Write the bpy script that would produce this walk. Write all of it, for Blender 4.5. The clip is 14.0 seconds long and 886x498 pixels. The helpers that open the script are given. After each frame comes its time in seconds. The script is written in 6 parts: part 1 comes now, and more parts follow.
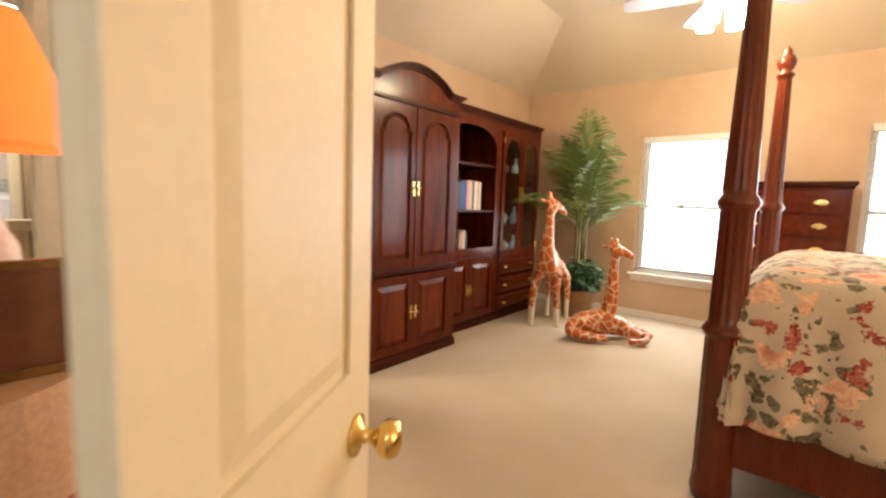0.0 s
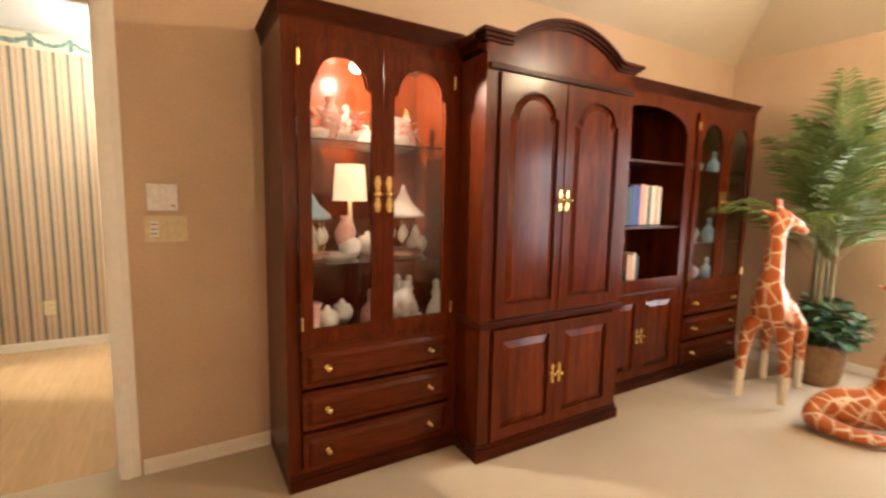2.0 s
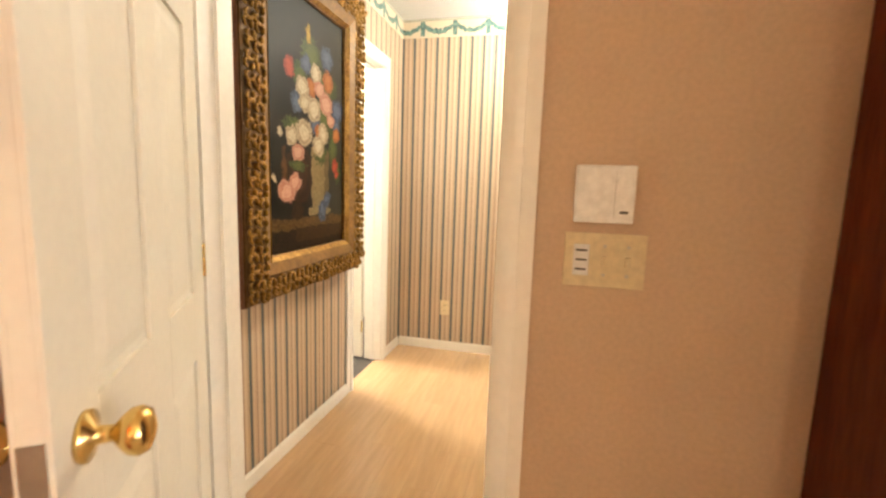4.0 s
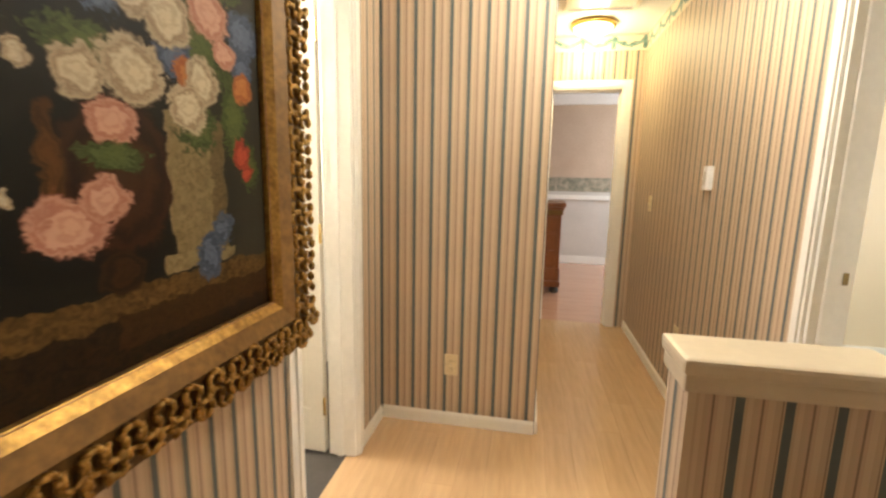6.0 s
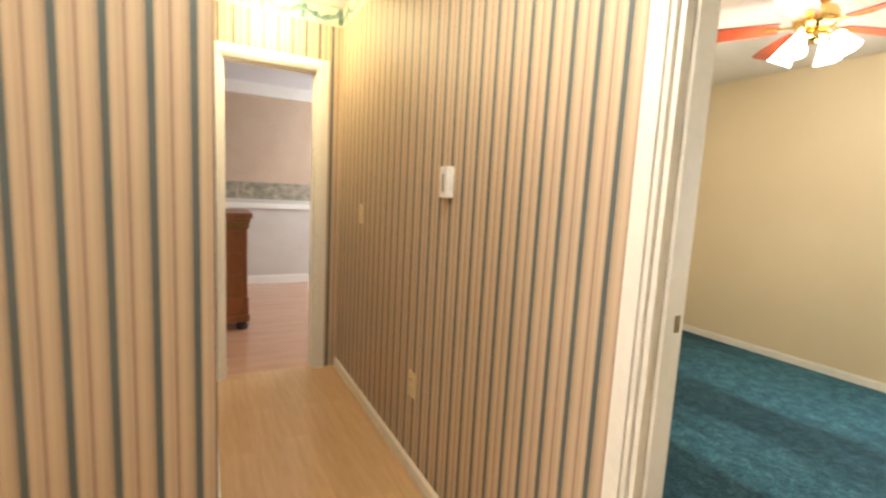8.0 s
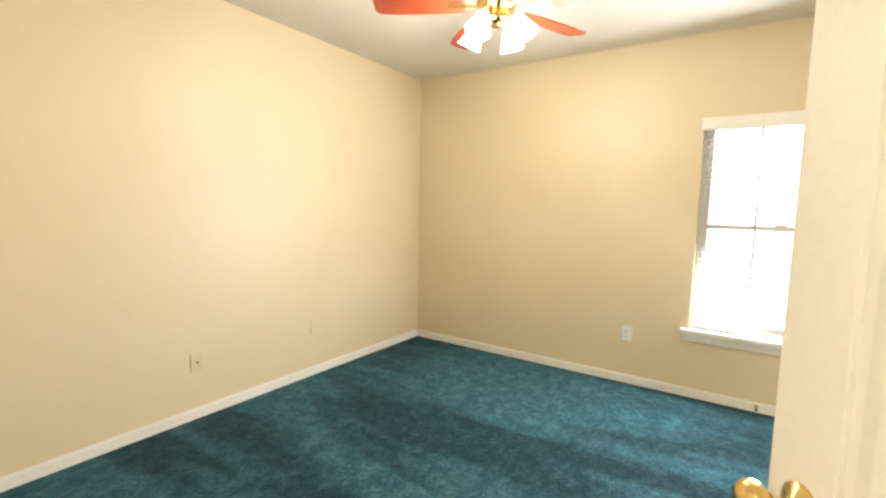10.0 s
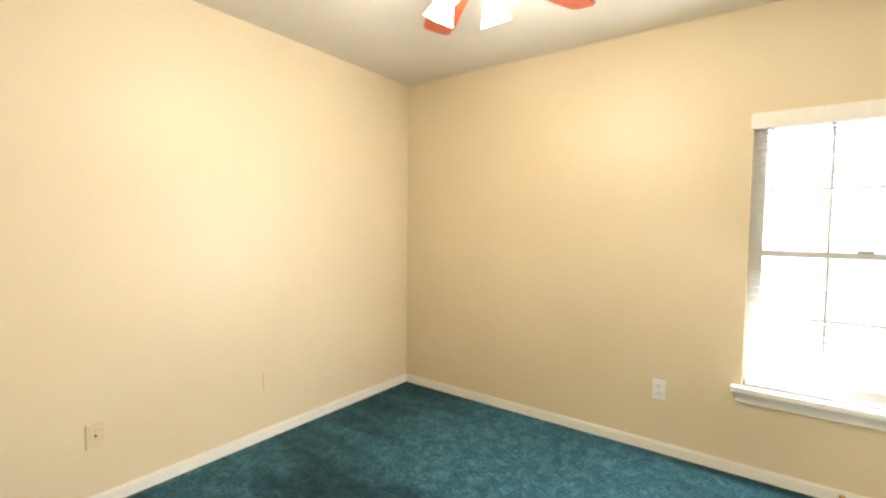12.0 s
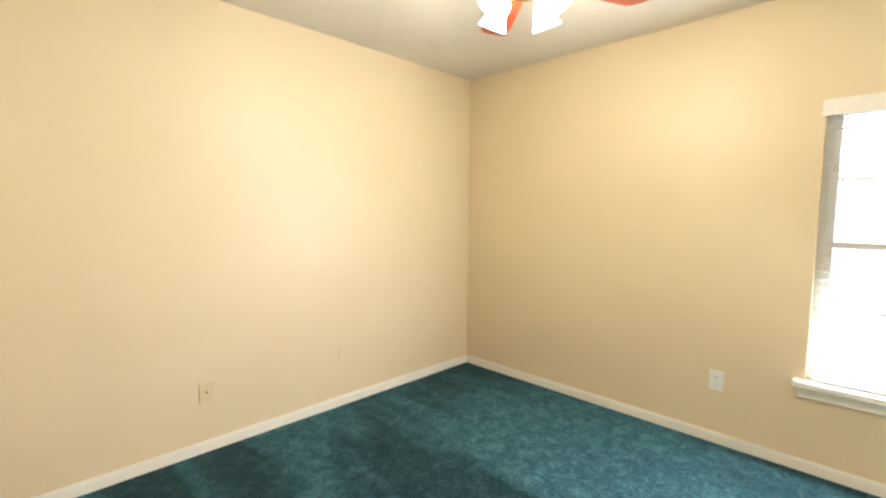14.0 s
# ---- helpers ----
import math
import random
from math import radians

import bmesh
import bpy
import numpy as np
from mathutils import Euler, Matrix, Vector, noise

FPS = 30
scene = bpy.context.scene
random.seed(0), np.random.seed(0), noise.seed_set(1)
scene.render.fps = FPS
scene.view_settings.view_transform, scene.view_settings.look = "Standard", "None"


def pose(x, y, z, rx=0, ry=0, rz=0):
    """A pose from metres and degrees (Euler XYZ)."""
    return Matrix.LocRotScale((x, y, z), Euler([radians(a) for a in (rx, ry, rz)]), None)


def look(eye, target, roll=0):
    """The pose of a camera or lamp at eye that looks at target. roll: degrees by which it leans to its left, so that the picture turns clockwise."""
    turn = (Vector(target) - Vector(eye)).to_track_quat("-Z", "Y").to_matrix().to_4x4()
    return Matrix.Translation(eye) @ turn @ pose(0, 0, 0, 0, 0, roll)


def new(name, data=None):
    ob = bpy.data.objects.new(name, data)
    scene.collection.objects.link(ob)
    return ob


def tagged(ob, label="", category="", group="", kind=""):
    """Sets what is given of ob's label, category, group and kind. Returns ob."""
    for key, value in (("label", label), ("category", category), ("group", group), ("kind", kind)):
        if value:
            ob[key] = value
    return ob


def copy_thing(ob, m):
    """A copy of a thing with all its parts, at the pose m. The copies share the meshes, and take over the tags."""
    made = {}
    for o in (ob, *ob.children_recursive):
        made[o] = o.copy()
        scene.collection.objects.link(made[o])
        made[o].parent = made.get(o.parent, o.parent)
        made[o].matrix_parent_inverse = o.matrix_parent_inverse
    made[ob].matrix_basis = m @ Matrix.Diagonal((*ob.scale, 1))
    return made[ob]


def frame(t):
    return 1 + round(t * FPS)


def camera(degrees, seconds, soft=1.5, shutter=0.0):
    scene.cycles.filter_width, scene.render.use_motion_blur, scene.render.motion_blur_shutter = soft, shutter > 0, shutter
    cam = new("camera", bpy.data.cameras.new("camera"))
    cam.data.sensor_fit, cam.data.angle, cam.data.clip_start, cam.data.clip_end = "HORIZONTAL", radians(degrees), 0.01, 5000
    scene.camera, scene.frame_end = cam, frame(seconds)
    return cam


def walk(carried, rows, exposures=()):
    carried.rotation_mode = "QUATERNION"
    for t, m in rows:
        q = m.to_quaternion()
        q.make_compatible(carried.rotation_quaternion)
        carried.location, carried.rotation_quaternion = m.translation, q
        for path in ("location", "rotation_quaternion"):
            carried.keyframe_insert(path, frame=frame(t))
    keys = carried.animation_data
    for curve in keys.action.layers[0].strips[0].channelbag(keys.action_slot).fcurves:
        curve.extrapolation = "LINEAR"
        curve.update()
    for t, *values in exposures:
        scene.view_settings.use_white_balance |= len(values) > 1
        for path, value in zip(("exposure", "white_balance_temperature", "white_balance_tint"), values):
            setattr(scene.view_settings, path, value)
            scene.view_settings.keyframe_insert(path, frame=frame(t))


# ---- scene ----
cam = camera(89.4, 14.0, soft=2.4, shutter=0.25)
PATH = [
    (0, (-0.5, -2.872, 1.175), (1.037, -1.611, 0.965), 1.9),
    (0.5, (-0.205, -2.693, 1.204), (1.448, -1.589, 0.977), 2.0),
    (1, (-0.007, -2.583, 1.237), (1.622, -1.446, 1.008), 1.7),
    (1.5, (0.07, -2.547, 1.246), (1.468, -1.133, 1.029), 0.7),
    (2, (0.191, -2.309, 1.26), (1.203, -0.598, 1.037), 1.1),
    (2.5, (0.248, -2.008, 1.277), (0.786, -0.098, 1.027), 1.4),
    (3, (0.25, -1.643, 1.257), (0.304, 0.341, 1.01), 1.6),
    (3.5, (0.149, -1.255, 1.235), (-0.187, 0.702, 0.988), 2.5),
    (3.7, (0.103, -1.144, 1.238), (-0.349, 0.787, 0.98), 2.2),
    (5.8, (-0.35, 0.052, 1.292), (-0.806, 1.975, 0.987), 0.6),
    (6, (-0.371, 0.146, 1.301), (-0.739, 2.084, 0.975), 1.1),
    (6.5, (-0.43, 0.413, 1.301), (-0.542, 2.382, 0.969), 1.5),
    (7, (-0.456, 0.703, 1.292), (-0.246, 2.666, 0.975), 1.5),
    (7.5, (-0.426, 0.954, 1.26), (0.147, 2.85, 0.982), 2.4),
    (8, (-0.308, 1.082, 1.261), (0.62, 2.838, 1.022), 3.0),
    (8.5, (-0.179, 1.292, 1.287), (1.206, 2.715, 1.044), 2.7),
    (8.7, (-0.112, 1.363, 1.292), (1.422, 2.623, 1.048), 3.0),
    (9.7, (0.360, 1.345, 1.295), (2.020, 2.461, 1.090), 1.5),
    (11, (1.170, 1.426, 1.306), (2.816, 2.552, 1.155), -0.0),
    (11.5, (1.223, 1.472, 1.311), (2.833, 2.652, 1.189), 0.5),
    (12, (1.219, 1.523, 1.313), (2.830, 2.704, 1.211), 0.7),
    (12.5, (1.230, 1.516, 1.311), (2.826, 2.717, 1.215), 0.7),
    (13, (1.227, 1.510, 1.314), (2.807, 2.732, 1.206), 0.5),
    (13.5, (1.201, 1.459, 1.313), (2.724, 2.749, 1.185), 0.5),
    (14, (1.116, 1.359, 1.348), (2.527, 2.765, 1.178), 0.5),
]
EXPOSURES = [(0, .0), (1, .08), (2, .25), (3, .5), (3.7, .55), (5.8, -.17), (8.5, -.13), (11, -.01), (14, -.05)]
walk(cam, [(t, look(eye, target, roll)) for t, eye, target, roll in PATH], EXPOSURES)

# ---- world, light, exposure ----
world = bpy.data.worlds.new("world")
scene.world = world
world.use_nodes = True
wn = world.node_tree
sky = wn.nodes.new("ShaderNodeTexSky")
sky.sky_type = 'NISHITA'
sky.sun_disc = False
sky.sun_elevation, sky.sun_rotation = radians(48), radians(150)
wn.nodes["Background"].inputs["Strength"].default_value = 0.12
wn.links.new(sky.outputs[0], wn.nodes["Background"].inputs["Color"])

sun_data = bpy.data.lights.new("sun", 'SUN')
sun_data.energy, sun_data.angle, sun_data.color = 1.0, radians(12), (1, .96, .9)
sun = new("sun", sun_data)
sun.matrix_world = look((-3, 9, 12), (0, 0, 0))


def area_lamp(name, m, w, h, watts, color):
    d = bpy.data.lights.new(name, 'AREA')
    d.shape, d.size, d.size_y, d.energy, d.color = 'RECTANGLE', w, h, watts, color
    ob = new(name, d)
    ob.matrix_world = m
    return ob


def bulb(name, x, y, z, watts, color, radius=.04):
    d = bpy.data.lights.new(name, 'POINT')
    d.energy, d.color, d.shadow_soft_size = watts, color, radius
    ob = new(name, d)
    ob.location = (x, y, z)
    return ob


WARM, DAY = (1, .74, .43), (.93, .96, 1)
SOFT = (1, .90, .72)
LAMP = dict(bed_window=42, bed_fan=84, hall=55, green_fan=34, green_window=80, bath=150, end_room=80, cabinet=60, bedside=62)
area_lamp("bedroom_window_light", look((4.50, -1.80, 1.2), (3, -1.80, 1.0)), .8, 1.35, LAMP['bed_window'], DAY)
area_lamp("bedroom_window_light", look((4.50, -3.57, 1.2), (3, -3.57, 1.0)), .8, 1.35, LAMP['bed_window'], DAY)
area_lamp("office_window_light", look((3.98, 1.16, 1.2), (2.5, 1.4, 1.0)), .85, 1.4, LAMP['green_window'], DAY)

# ---- materials ----
M = {}


def mat(name, rough=.6, metal=0.0, spec=.5):
    m = bpy.data.materials.new(name)
    m.use_nodes = True
    b = m.node_tree.nodes["Principled BSDF"]
    b.inputs["Roughness"].default_value, b.inputs["Metallic"].default_value = rough, metal
    b.inputs["Specular IOR Level"].default_value = spec
    M[name] = m
    return m, m.node_tree, b


def nd(t, kind, **kw):
    n = t.nodes.new(kind)
    for k, v in kw.items():
        n.inputs[k].default_value = v
    return n


def coords(t, sx=1, sy=1, sz=1):
    g = t.nodes.new("ShaderNodeTexCoord")
    mp = t.nodes.new("ShaderNodeMapping")
    mp.inputs["Scale"].default_value = (sx, sy, sz)
    t.links.new(g.outputs["Object"], mp.inputs["Vector"])
    return mp.outputs[0]


def ramp(t, fac, stops, mode='LINEAR'):
    r = t.nodes.new("ShaderNodeValToRGB")
    r.color_ramp.interpolation = mode
    e = r.color_ramp.elements
    while len(e) < len(stops):
        e.new(.5)
    for k, (p, c) in zip(e, stops):
        k.position, k.color = p, (*c, 1)
    t.links.new(fac, r.inputs[0])
    return r.outputs[0]


def mixc(t, fac, a, b, mode='MIX'):
    n = t.nodes.new("ShaderNodeMix")
    n.data_type, n.blend_type = 'RGBA', mode
    for s, v in ((n.inputs[0], fac), (n.inputs[6], a), (n.inputs[7], b)):
        if isinstance(v, bpy.types.NodeSocket):
            t.links.new(v, s)
        else:
            s.default_value = v if isinstance(v, (int, float)) else (*v, 1)
    return n.outputs[2]


def math_n(t, op, a, b=0.0):
    n = t.nodes.new("ShaderNodeMath")
    n.operation = op
    for s, v in zip(n.inputs, (a, b)):
        if isinstance(v, bpy.types.NodeSocket):
            t.links.new(v, s)
        else:
            s.default_value = v
    return n.outputs[0]


def bump(t, b, height, strength=.2, dist=.01):
    n = nd(t, "ShaderNodeBump", Strength=strength, Distance=dist)
    t.links.new(height, n.inputs["Height"])
    t.links.new(n.outputs[0], b.inputs["Normal"])


def noisy(name, c0, c1, scale=4, rough=.6, fine=60, fine_amt=.15, bump_s=.1, metal=0.0, stretch=(1, 1, 1), spec=.5):
    """Two-scale mottled surface between two colours."""
    m, t, b = mat(name, rough, metal, spec)
    v = coords(t, *stretch)
    n1 = nd(t, "ShaderNodeTexNoise", Scale=scale, Detail=4)
    n2 = nd(t, "ShaderNodeTexNoise", Scale=fine, Detail=2)
    for n in (n1, n2):
        t.links.new(v, n.inputs["Vector"])
    base = ramp(t, n1.outputs["Fac"], ((.3, c0), (.7, c1)))
    grain = ramp(t, n2.outputs["Fac"], ((.3, (1 - fine_amt,) * 3), (.7, (1, 1, 1))))
    t.links.new(mixc(t, 1.0, base, grain, 'MULTIPLY'), b.inputs["Base Color"])
    if bump_s:
        bump(t, b, n2.outputs["Fac"], bump_s, .004)
    return m


def woody(name, c0, c1, rough=.3, axis='z', scale=1.0, coat=0.0, dark=.72, spec=.5):
    """Wood with grain along one axis."""
    m, t, b = mat(name, rough, 0.0, spec)
    st = {'x': (1.5, 14, 14), 'y': (14, 1.5, 14), 'z': (14, 14, 1.5)}[axis]
    v = coords(t, *(s * scale for s in st))
    n1 = nd(t, "ShaderNodeTexNoise", Scale=1.2, Detail=6, Distortion=.6)
    n2 = nd(t, "ShaderNodeTexNoise", Scale=9, Detail=3)
    t.links.new(v, n1.inputs["Vector"])
    t.links.new(v, n2.inputs["Vector"])
    base = ramp(t, n1.outputs["Fac"], ((.3, c0), (.72, c1)))
    grain = ramp(t, n2.outputs["Fac"], ((.35, (dark,) * 3), (.6, (1, 1, 1))))
    t.links.new(mixc(t, 1.0, base, grain, 'MULTIPLY'), b.inputs["Base Color"])
    b.inputs["Coat Weight"].default_value = coat
    b.inputs["Coat Roughness"].default_value = .15
    bump(t, b, n2.outputs["Fac"], .05, .002)
    return m


def stripes(name, axis):
    """Striped wallpaper: teal, tan, rose and brown bands along one horizontal axis."""
    m, t, b = mat(name, .55)
    g = t.nodes.new("ShaderNodeTexCoord")
    s = t.nodes.new("ShaderNodeSeparateXYZ")
    t.links.new(g.outputs["Object"], s.inputs[0])
    f = math_n(t, 'FRACT', math_n(t, 'MULTIPLY', s.outputs[axis], 1 / .0855))
    T, A, R, B, C = (.105, .125, .125), (.53, .40, .275), (.55, .40, .285), (.27, .19, .135), (.61, .475, .335)
    col = ramp(t, f, ((0, T), (.19, A), (.26, C), (.36, A), (.46, R), (.53, B), (.58, R), (.66, C), (.80, A), (.93, B), (.96, A)), 'CONSTANT')
    n = nd(t, "ShaderNodeTexNoise", Scale=3, Detail=3)
    t.links.new(g.outputs["Object"], n.inputs["Vector"])
    n2 = nd(t, "ShaderNodeTexNoise", Scale=180, Detail=1)
    t.links.new(g.outputs["Object"], n2.inputs["Vector"])
    t.links.new(mixc(t, 1.0, col, ramp(t, n.outputs["Fac"], ((.3, (.93,) * 3), (.7, (1, 1, 1)))), 'MULTIPLY'), b.inputs["Base Color"])
    bump(t, b, n2.outputs["Fac"], .06, .002)
    return m


stripes("stripe_x", 0)
stripes("stripe_y", 1)


def swag(name, axis, z0, z1):
    """Border paper: cream ground with a teal garland hung in swags under a band."""
    m, t, b = mat(name, .55)
    g = t.nodes.new("ShaderNodeTexCoord")
    s = t.nodes.new("ShaderNodeSeparateXYZ")
    t.links.new(g.outputs["Object"], s.inputs[0])
    u = math_n(t, 'FRACT', math_n(t, 'MULTIPLY', s.outputs[axis], 1 / .24))
    v = math_n(t, 'MULTIPLY', math_n(t, 'SUBTRACT', s.outputs[2], z0), 1 / (z1 - z0))
    par = math_n(t, 'POWER', math_n(t, 'SUBTRACT', u, .5), 2)
    line = math_n(t, 'ADD', math_n(t, 'MULTIPLY', par, 1.7), .30)
    n = nd(t, "ShaderNodeTexNoise", Scale=45, Detail=2)
    t.links.new(g.outputs["Object"], n.inputs["Vector"])
    d = math_n(t, 'ABSOLUTE', math_n(t, 'SUBTRACT', math_n(t, 'ADD', v, math_n(t, 'MULTIPLY', math_n(t, 'SUBTRACT', n.outputs["Fac"], .5), .35)), line))
    near_post = math_n(t, 'LESS_THAN', math_n(t, 'ABSOLUTE', math_n(t, 'SUBTRACT', math_n(t, 'ABSOLUTE', math_n(t, 'SUBTRACT', u, .5)), .5)), .07)
    knot = math_n(t, 'MULTIPLY', near_post, math_n(t, 'MULTIPLY', math_n(t, 'GREATER_THAN', v, .08), math_n(t, 'LESS_THAN', v, .85)))
    band = math_n(t, 'GREATER_THAN', v, .86)
    on = math_n(t, 'MAXIMUM', math_n(t, 'MAXIMUM', math_n(t, 'LESS_THAN', d, .13), knot), math_n(t, 'MULTIPLY', band, .45))
    leaf = ramp(t, n.outputs["Fac"], ((.35, (.05, .12, .12)), (.65, (.19, .30, .26))))
    t.links.new(mixc(t, on, (.66, .56, .42), leaf), b.inputs["Base Color"])
    return m


noisy("bed_paper", (.60, .435, .30), (.66, .49, .345), 3.5, .5, 90, .10, .06)
noisy("bed_ceiling", (.72, .62, .46), (.77, .67, .51), 2, .8, 120, .06, .12)
noisy("cream_wall", (.73, .615, .425), (.775, .66, .465), 1.2, .40, 220, .03, .03, spec=.38)
noisy("white_ceiling", (.74, .70, .62), (.80, .76, .68), 2, .85, 160, .10, .3)
noisy("hall_ceiling", (.70, .72, .74), (.76, .78, .80), 2, .85, 160, .08, .25)
noisy("trim_white", (.86, .83, .76), (.90, .87, .80), 6, .32, 40, .05, .02)
noisy("cap_cream", (.60, .50, .36), (.66, .56, .41), 6, .35, 40, .05, .02)
noisy("door_white", (.76, .71, .60), (.80, .75, .64), 5, .5, 60, .04, .03, spec=.2)
noisy("cream_door", (.76, .65, .46), (.80, .69, .50), 5, .5, 60, .04, .03, spec=.2)
noisy("beige_carpet", (.57, .475, .345), (.66, .56, .425), 1.6, .95, 320, .35, .6, spec=.1)
noisy("plain_plaster", (.7, .66, .58), (.74, .70, .62), 2, .8)


def teal_carpet():
    m, t, b = mat("teal_carpet", .95, 0, .15)
    v = coords(t, 1, 1, 1)
    v2 = coords(t, 1.5, .32, 1)
    n1 = nd(t, "ShaderNodeTexNoise", Scale=12, Detail=8, Roughness=.76, Distortion=.7)
    n2 = nd(t, "ShaderNodeTexNoise", Scale=70, Detail=4)
    n3 = nd(t, "ShaderNodeTexNoise", Scale=1.8, Detail=3, Distortion=.5)
    t.links.new(v, n1.inputs["Vector"])
    t.links.new(v, n2.inputs["Vector"])
    t.links.new(v2, n3.inputs["Vector"])
    base = ramp(t, n1.outputs["Fac"], ((.32, (.0075, .029, .041)), (.47, (.014, .050, .066)), (.64, (.036, .094, .112))))
    tracks = ramp(t, n3.outputs["Fac"], ((.42, (.60,) * 3), (.49, (1, 1, 1)), (.57, (1.6,) * 3)))
    pile = ramp(t, n2.outputs["Fac"], ((.32, (.55,) * 3), (.68, (1.3,) * 3)))
    t.links.new(mixc(t, 1.0, mixc(t, 1.0, base, tracks, 'MULTIPLY'), pile, 'MULTIPLY'), b.inputs["Base Color"])
    b.inputs["Sheen Weight"].default_value = .12
    b.inputs["Sheen Tint"].default_value = (.35, .7, .85, 1)
    bump(t, b, n2.outputs["Fac"], .7, .008)


teal_carpet()
woody("cherry", (.072, .0110, .0024), (.120, .0195, .0042), .27, 'z', 1, .12, spec=.12)
woody("cherry_x", (.072, .0110, .0024), (.120, .0195, .0042), .27, 'x', 1, .12, spec=.12)
woody("cherry_dark", (.030, .0050, .0016), (.075, .0130, .0032), .34, 'x', 1, .02, spec=.08)
woody("cherry_panel", (.060, .0078, .0016), (.165, .026, .0052), .25, 'z', .8, .16, spec=.14)
woody("bed_wood", (.095, .014, .004), (.18, .032, .009), .28, 'z', 1, .15, spec=.4)
woody("oak_red", (.20, .062, .018), (.30, .10, .03), .35, 'z', 1, .2)
noisy("brass", (.80, .55, .18), (.9, .66, .26), 12, .22, 80, .1, .02, 1.0)
noisy("steel", (.55, .54, .5), (.62, .6, .56), 12, .35, 80, .1, .02, 1.0)
noisy("strike_metal", (.22, .15, .06), (.36, .27, .12), 60, .4, 80, .3, .05, .7)
noisy("gilt", (.26, .135, .030), (.50, .29, .075), 22, .40, 90, .45, .3, .75)
noisy("gilt_flat", (.19, .095, .020), (.29, .15, .036), 9, .55, 60, .35, .12, .15)
noisy("ivory_plastic", (.74, .63, .40), (.77, .66, .43), 8, .4)
noisy("white_plastic", (.86, .86, .86), (.89, .89, .89), 8, .35)
noisy("dark_slot", (.05, .04, .03), (.07, .06, .05), 8, .6)
noisy("hoof_black", (.02, .018, .015), (.04, .035, .03), 8, .5)
noisy("terracotta", (.22, .12, .05), (.36, .20, .08), 12, .7, 60, .3, .3)
noisy("soil", (.03, .02, .012), (.06, .04, .025), 20, .95)
noisy("palm_leaf", (.09, .15, .03), (.20, .28, .07), 5, .5, 40, .2, .05)
noisy("ivy_leaf", (.025, .085, .025), (.06, .15, .045), 9, .5, 40, .2, .05)
noisy("palm_stem", (.16, .12, .05), (.24, .20, .08), 10, .7)
noisy("porcelain", (.78, .74, .68), (.84, .80, .75), 10, .18)
noisy("pink_porcelain", (.70, .38, .32), (.78, .50, .44), 10, .2)
noisy("blue_porcelain", (.25, .40, .50), (.36, .52, .60), 10, .2)
noisy("brown_base", (.16, .06, .03), (.22, .09, .045), 10, .35)
noisy("blind_white", (.82, .86, .88), (.86, .90, .92), 6, .4)
noisy("fan_red", (.34, .055, .022), (.46, .085, .035), 6, .3)
noisy("fan_steel_blue", (.34, .38, .46), (.42, .46, .54), 6, .35)
noisy("end_wall_paper", (.56, .42, .30), (.62, .48, .35), 4, .6)
noisy("end_wall_low", (.62, .58, .52), (.67, .63, .57), 4, .6)


def plank(name, c0, c1, along):
    """Laminate strip with a little random tone for each board."""
    m = woody(name, c0, c1, .20, along, .35, .25, .90)
    t = m.node_tree
    b = t.nodes["Principled BSDF"]
    src = b.inputs["Base Color"].links[0].from_socket
    info = t.nodes.new("ShaderNodeObjectInfo")
    tone = ramp(t, info.outputs["Random"], ((0, (.92, .91, .90)), (1, (1.0, 1.0, 1.0))))
    t.links.new(mixc(t, 1.0, src, tone, 'MULTIPLY'), b.inputs["Base Color"])


plank("laminate", (.56, .36, .185), (.64, .43, .24), 'y')
plank("laminate_red", (.50, .28, .18), (.58, .34, .22), 'x')


def glassy(name, color=(1, 1, 1), rough=0.0):
    m, t, b = mat(name, rough)
    b.inputs["Base Color"].default_value = (*color, 1)
    b.inputs["Transmission Weight"].default_value = 1
    b.inputs["IOR"].default_value = 1.45
    return m


glassy("glass")
m, t, b = mat("mirror", .03, 1.0)
b.inputs["Base Color"].default_value = (.85, .82, .8, 1)


def glow(name, color, strength):
    m, t, b = mat(name, .5)
    b.inputs["Base Color"].default_value = (*color, 1)
    b.inputs["Emission Color"].default_value = (*color, 1)
    b.inputs["Emission Strength"].default_value = strength


glow("lit_glass", (1, .95, .87), 24)
glow("hall_lit_glass", (1, .86, .50), 7)
glow("window_haze", (.95, .98, 1), 3.4)
glow("lamp_orange", (1, .30, .06), .55)
glow("lamp_white", (1, .76, .46), .8)


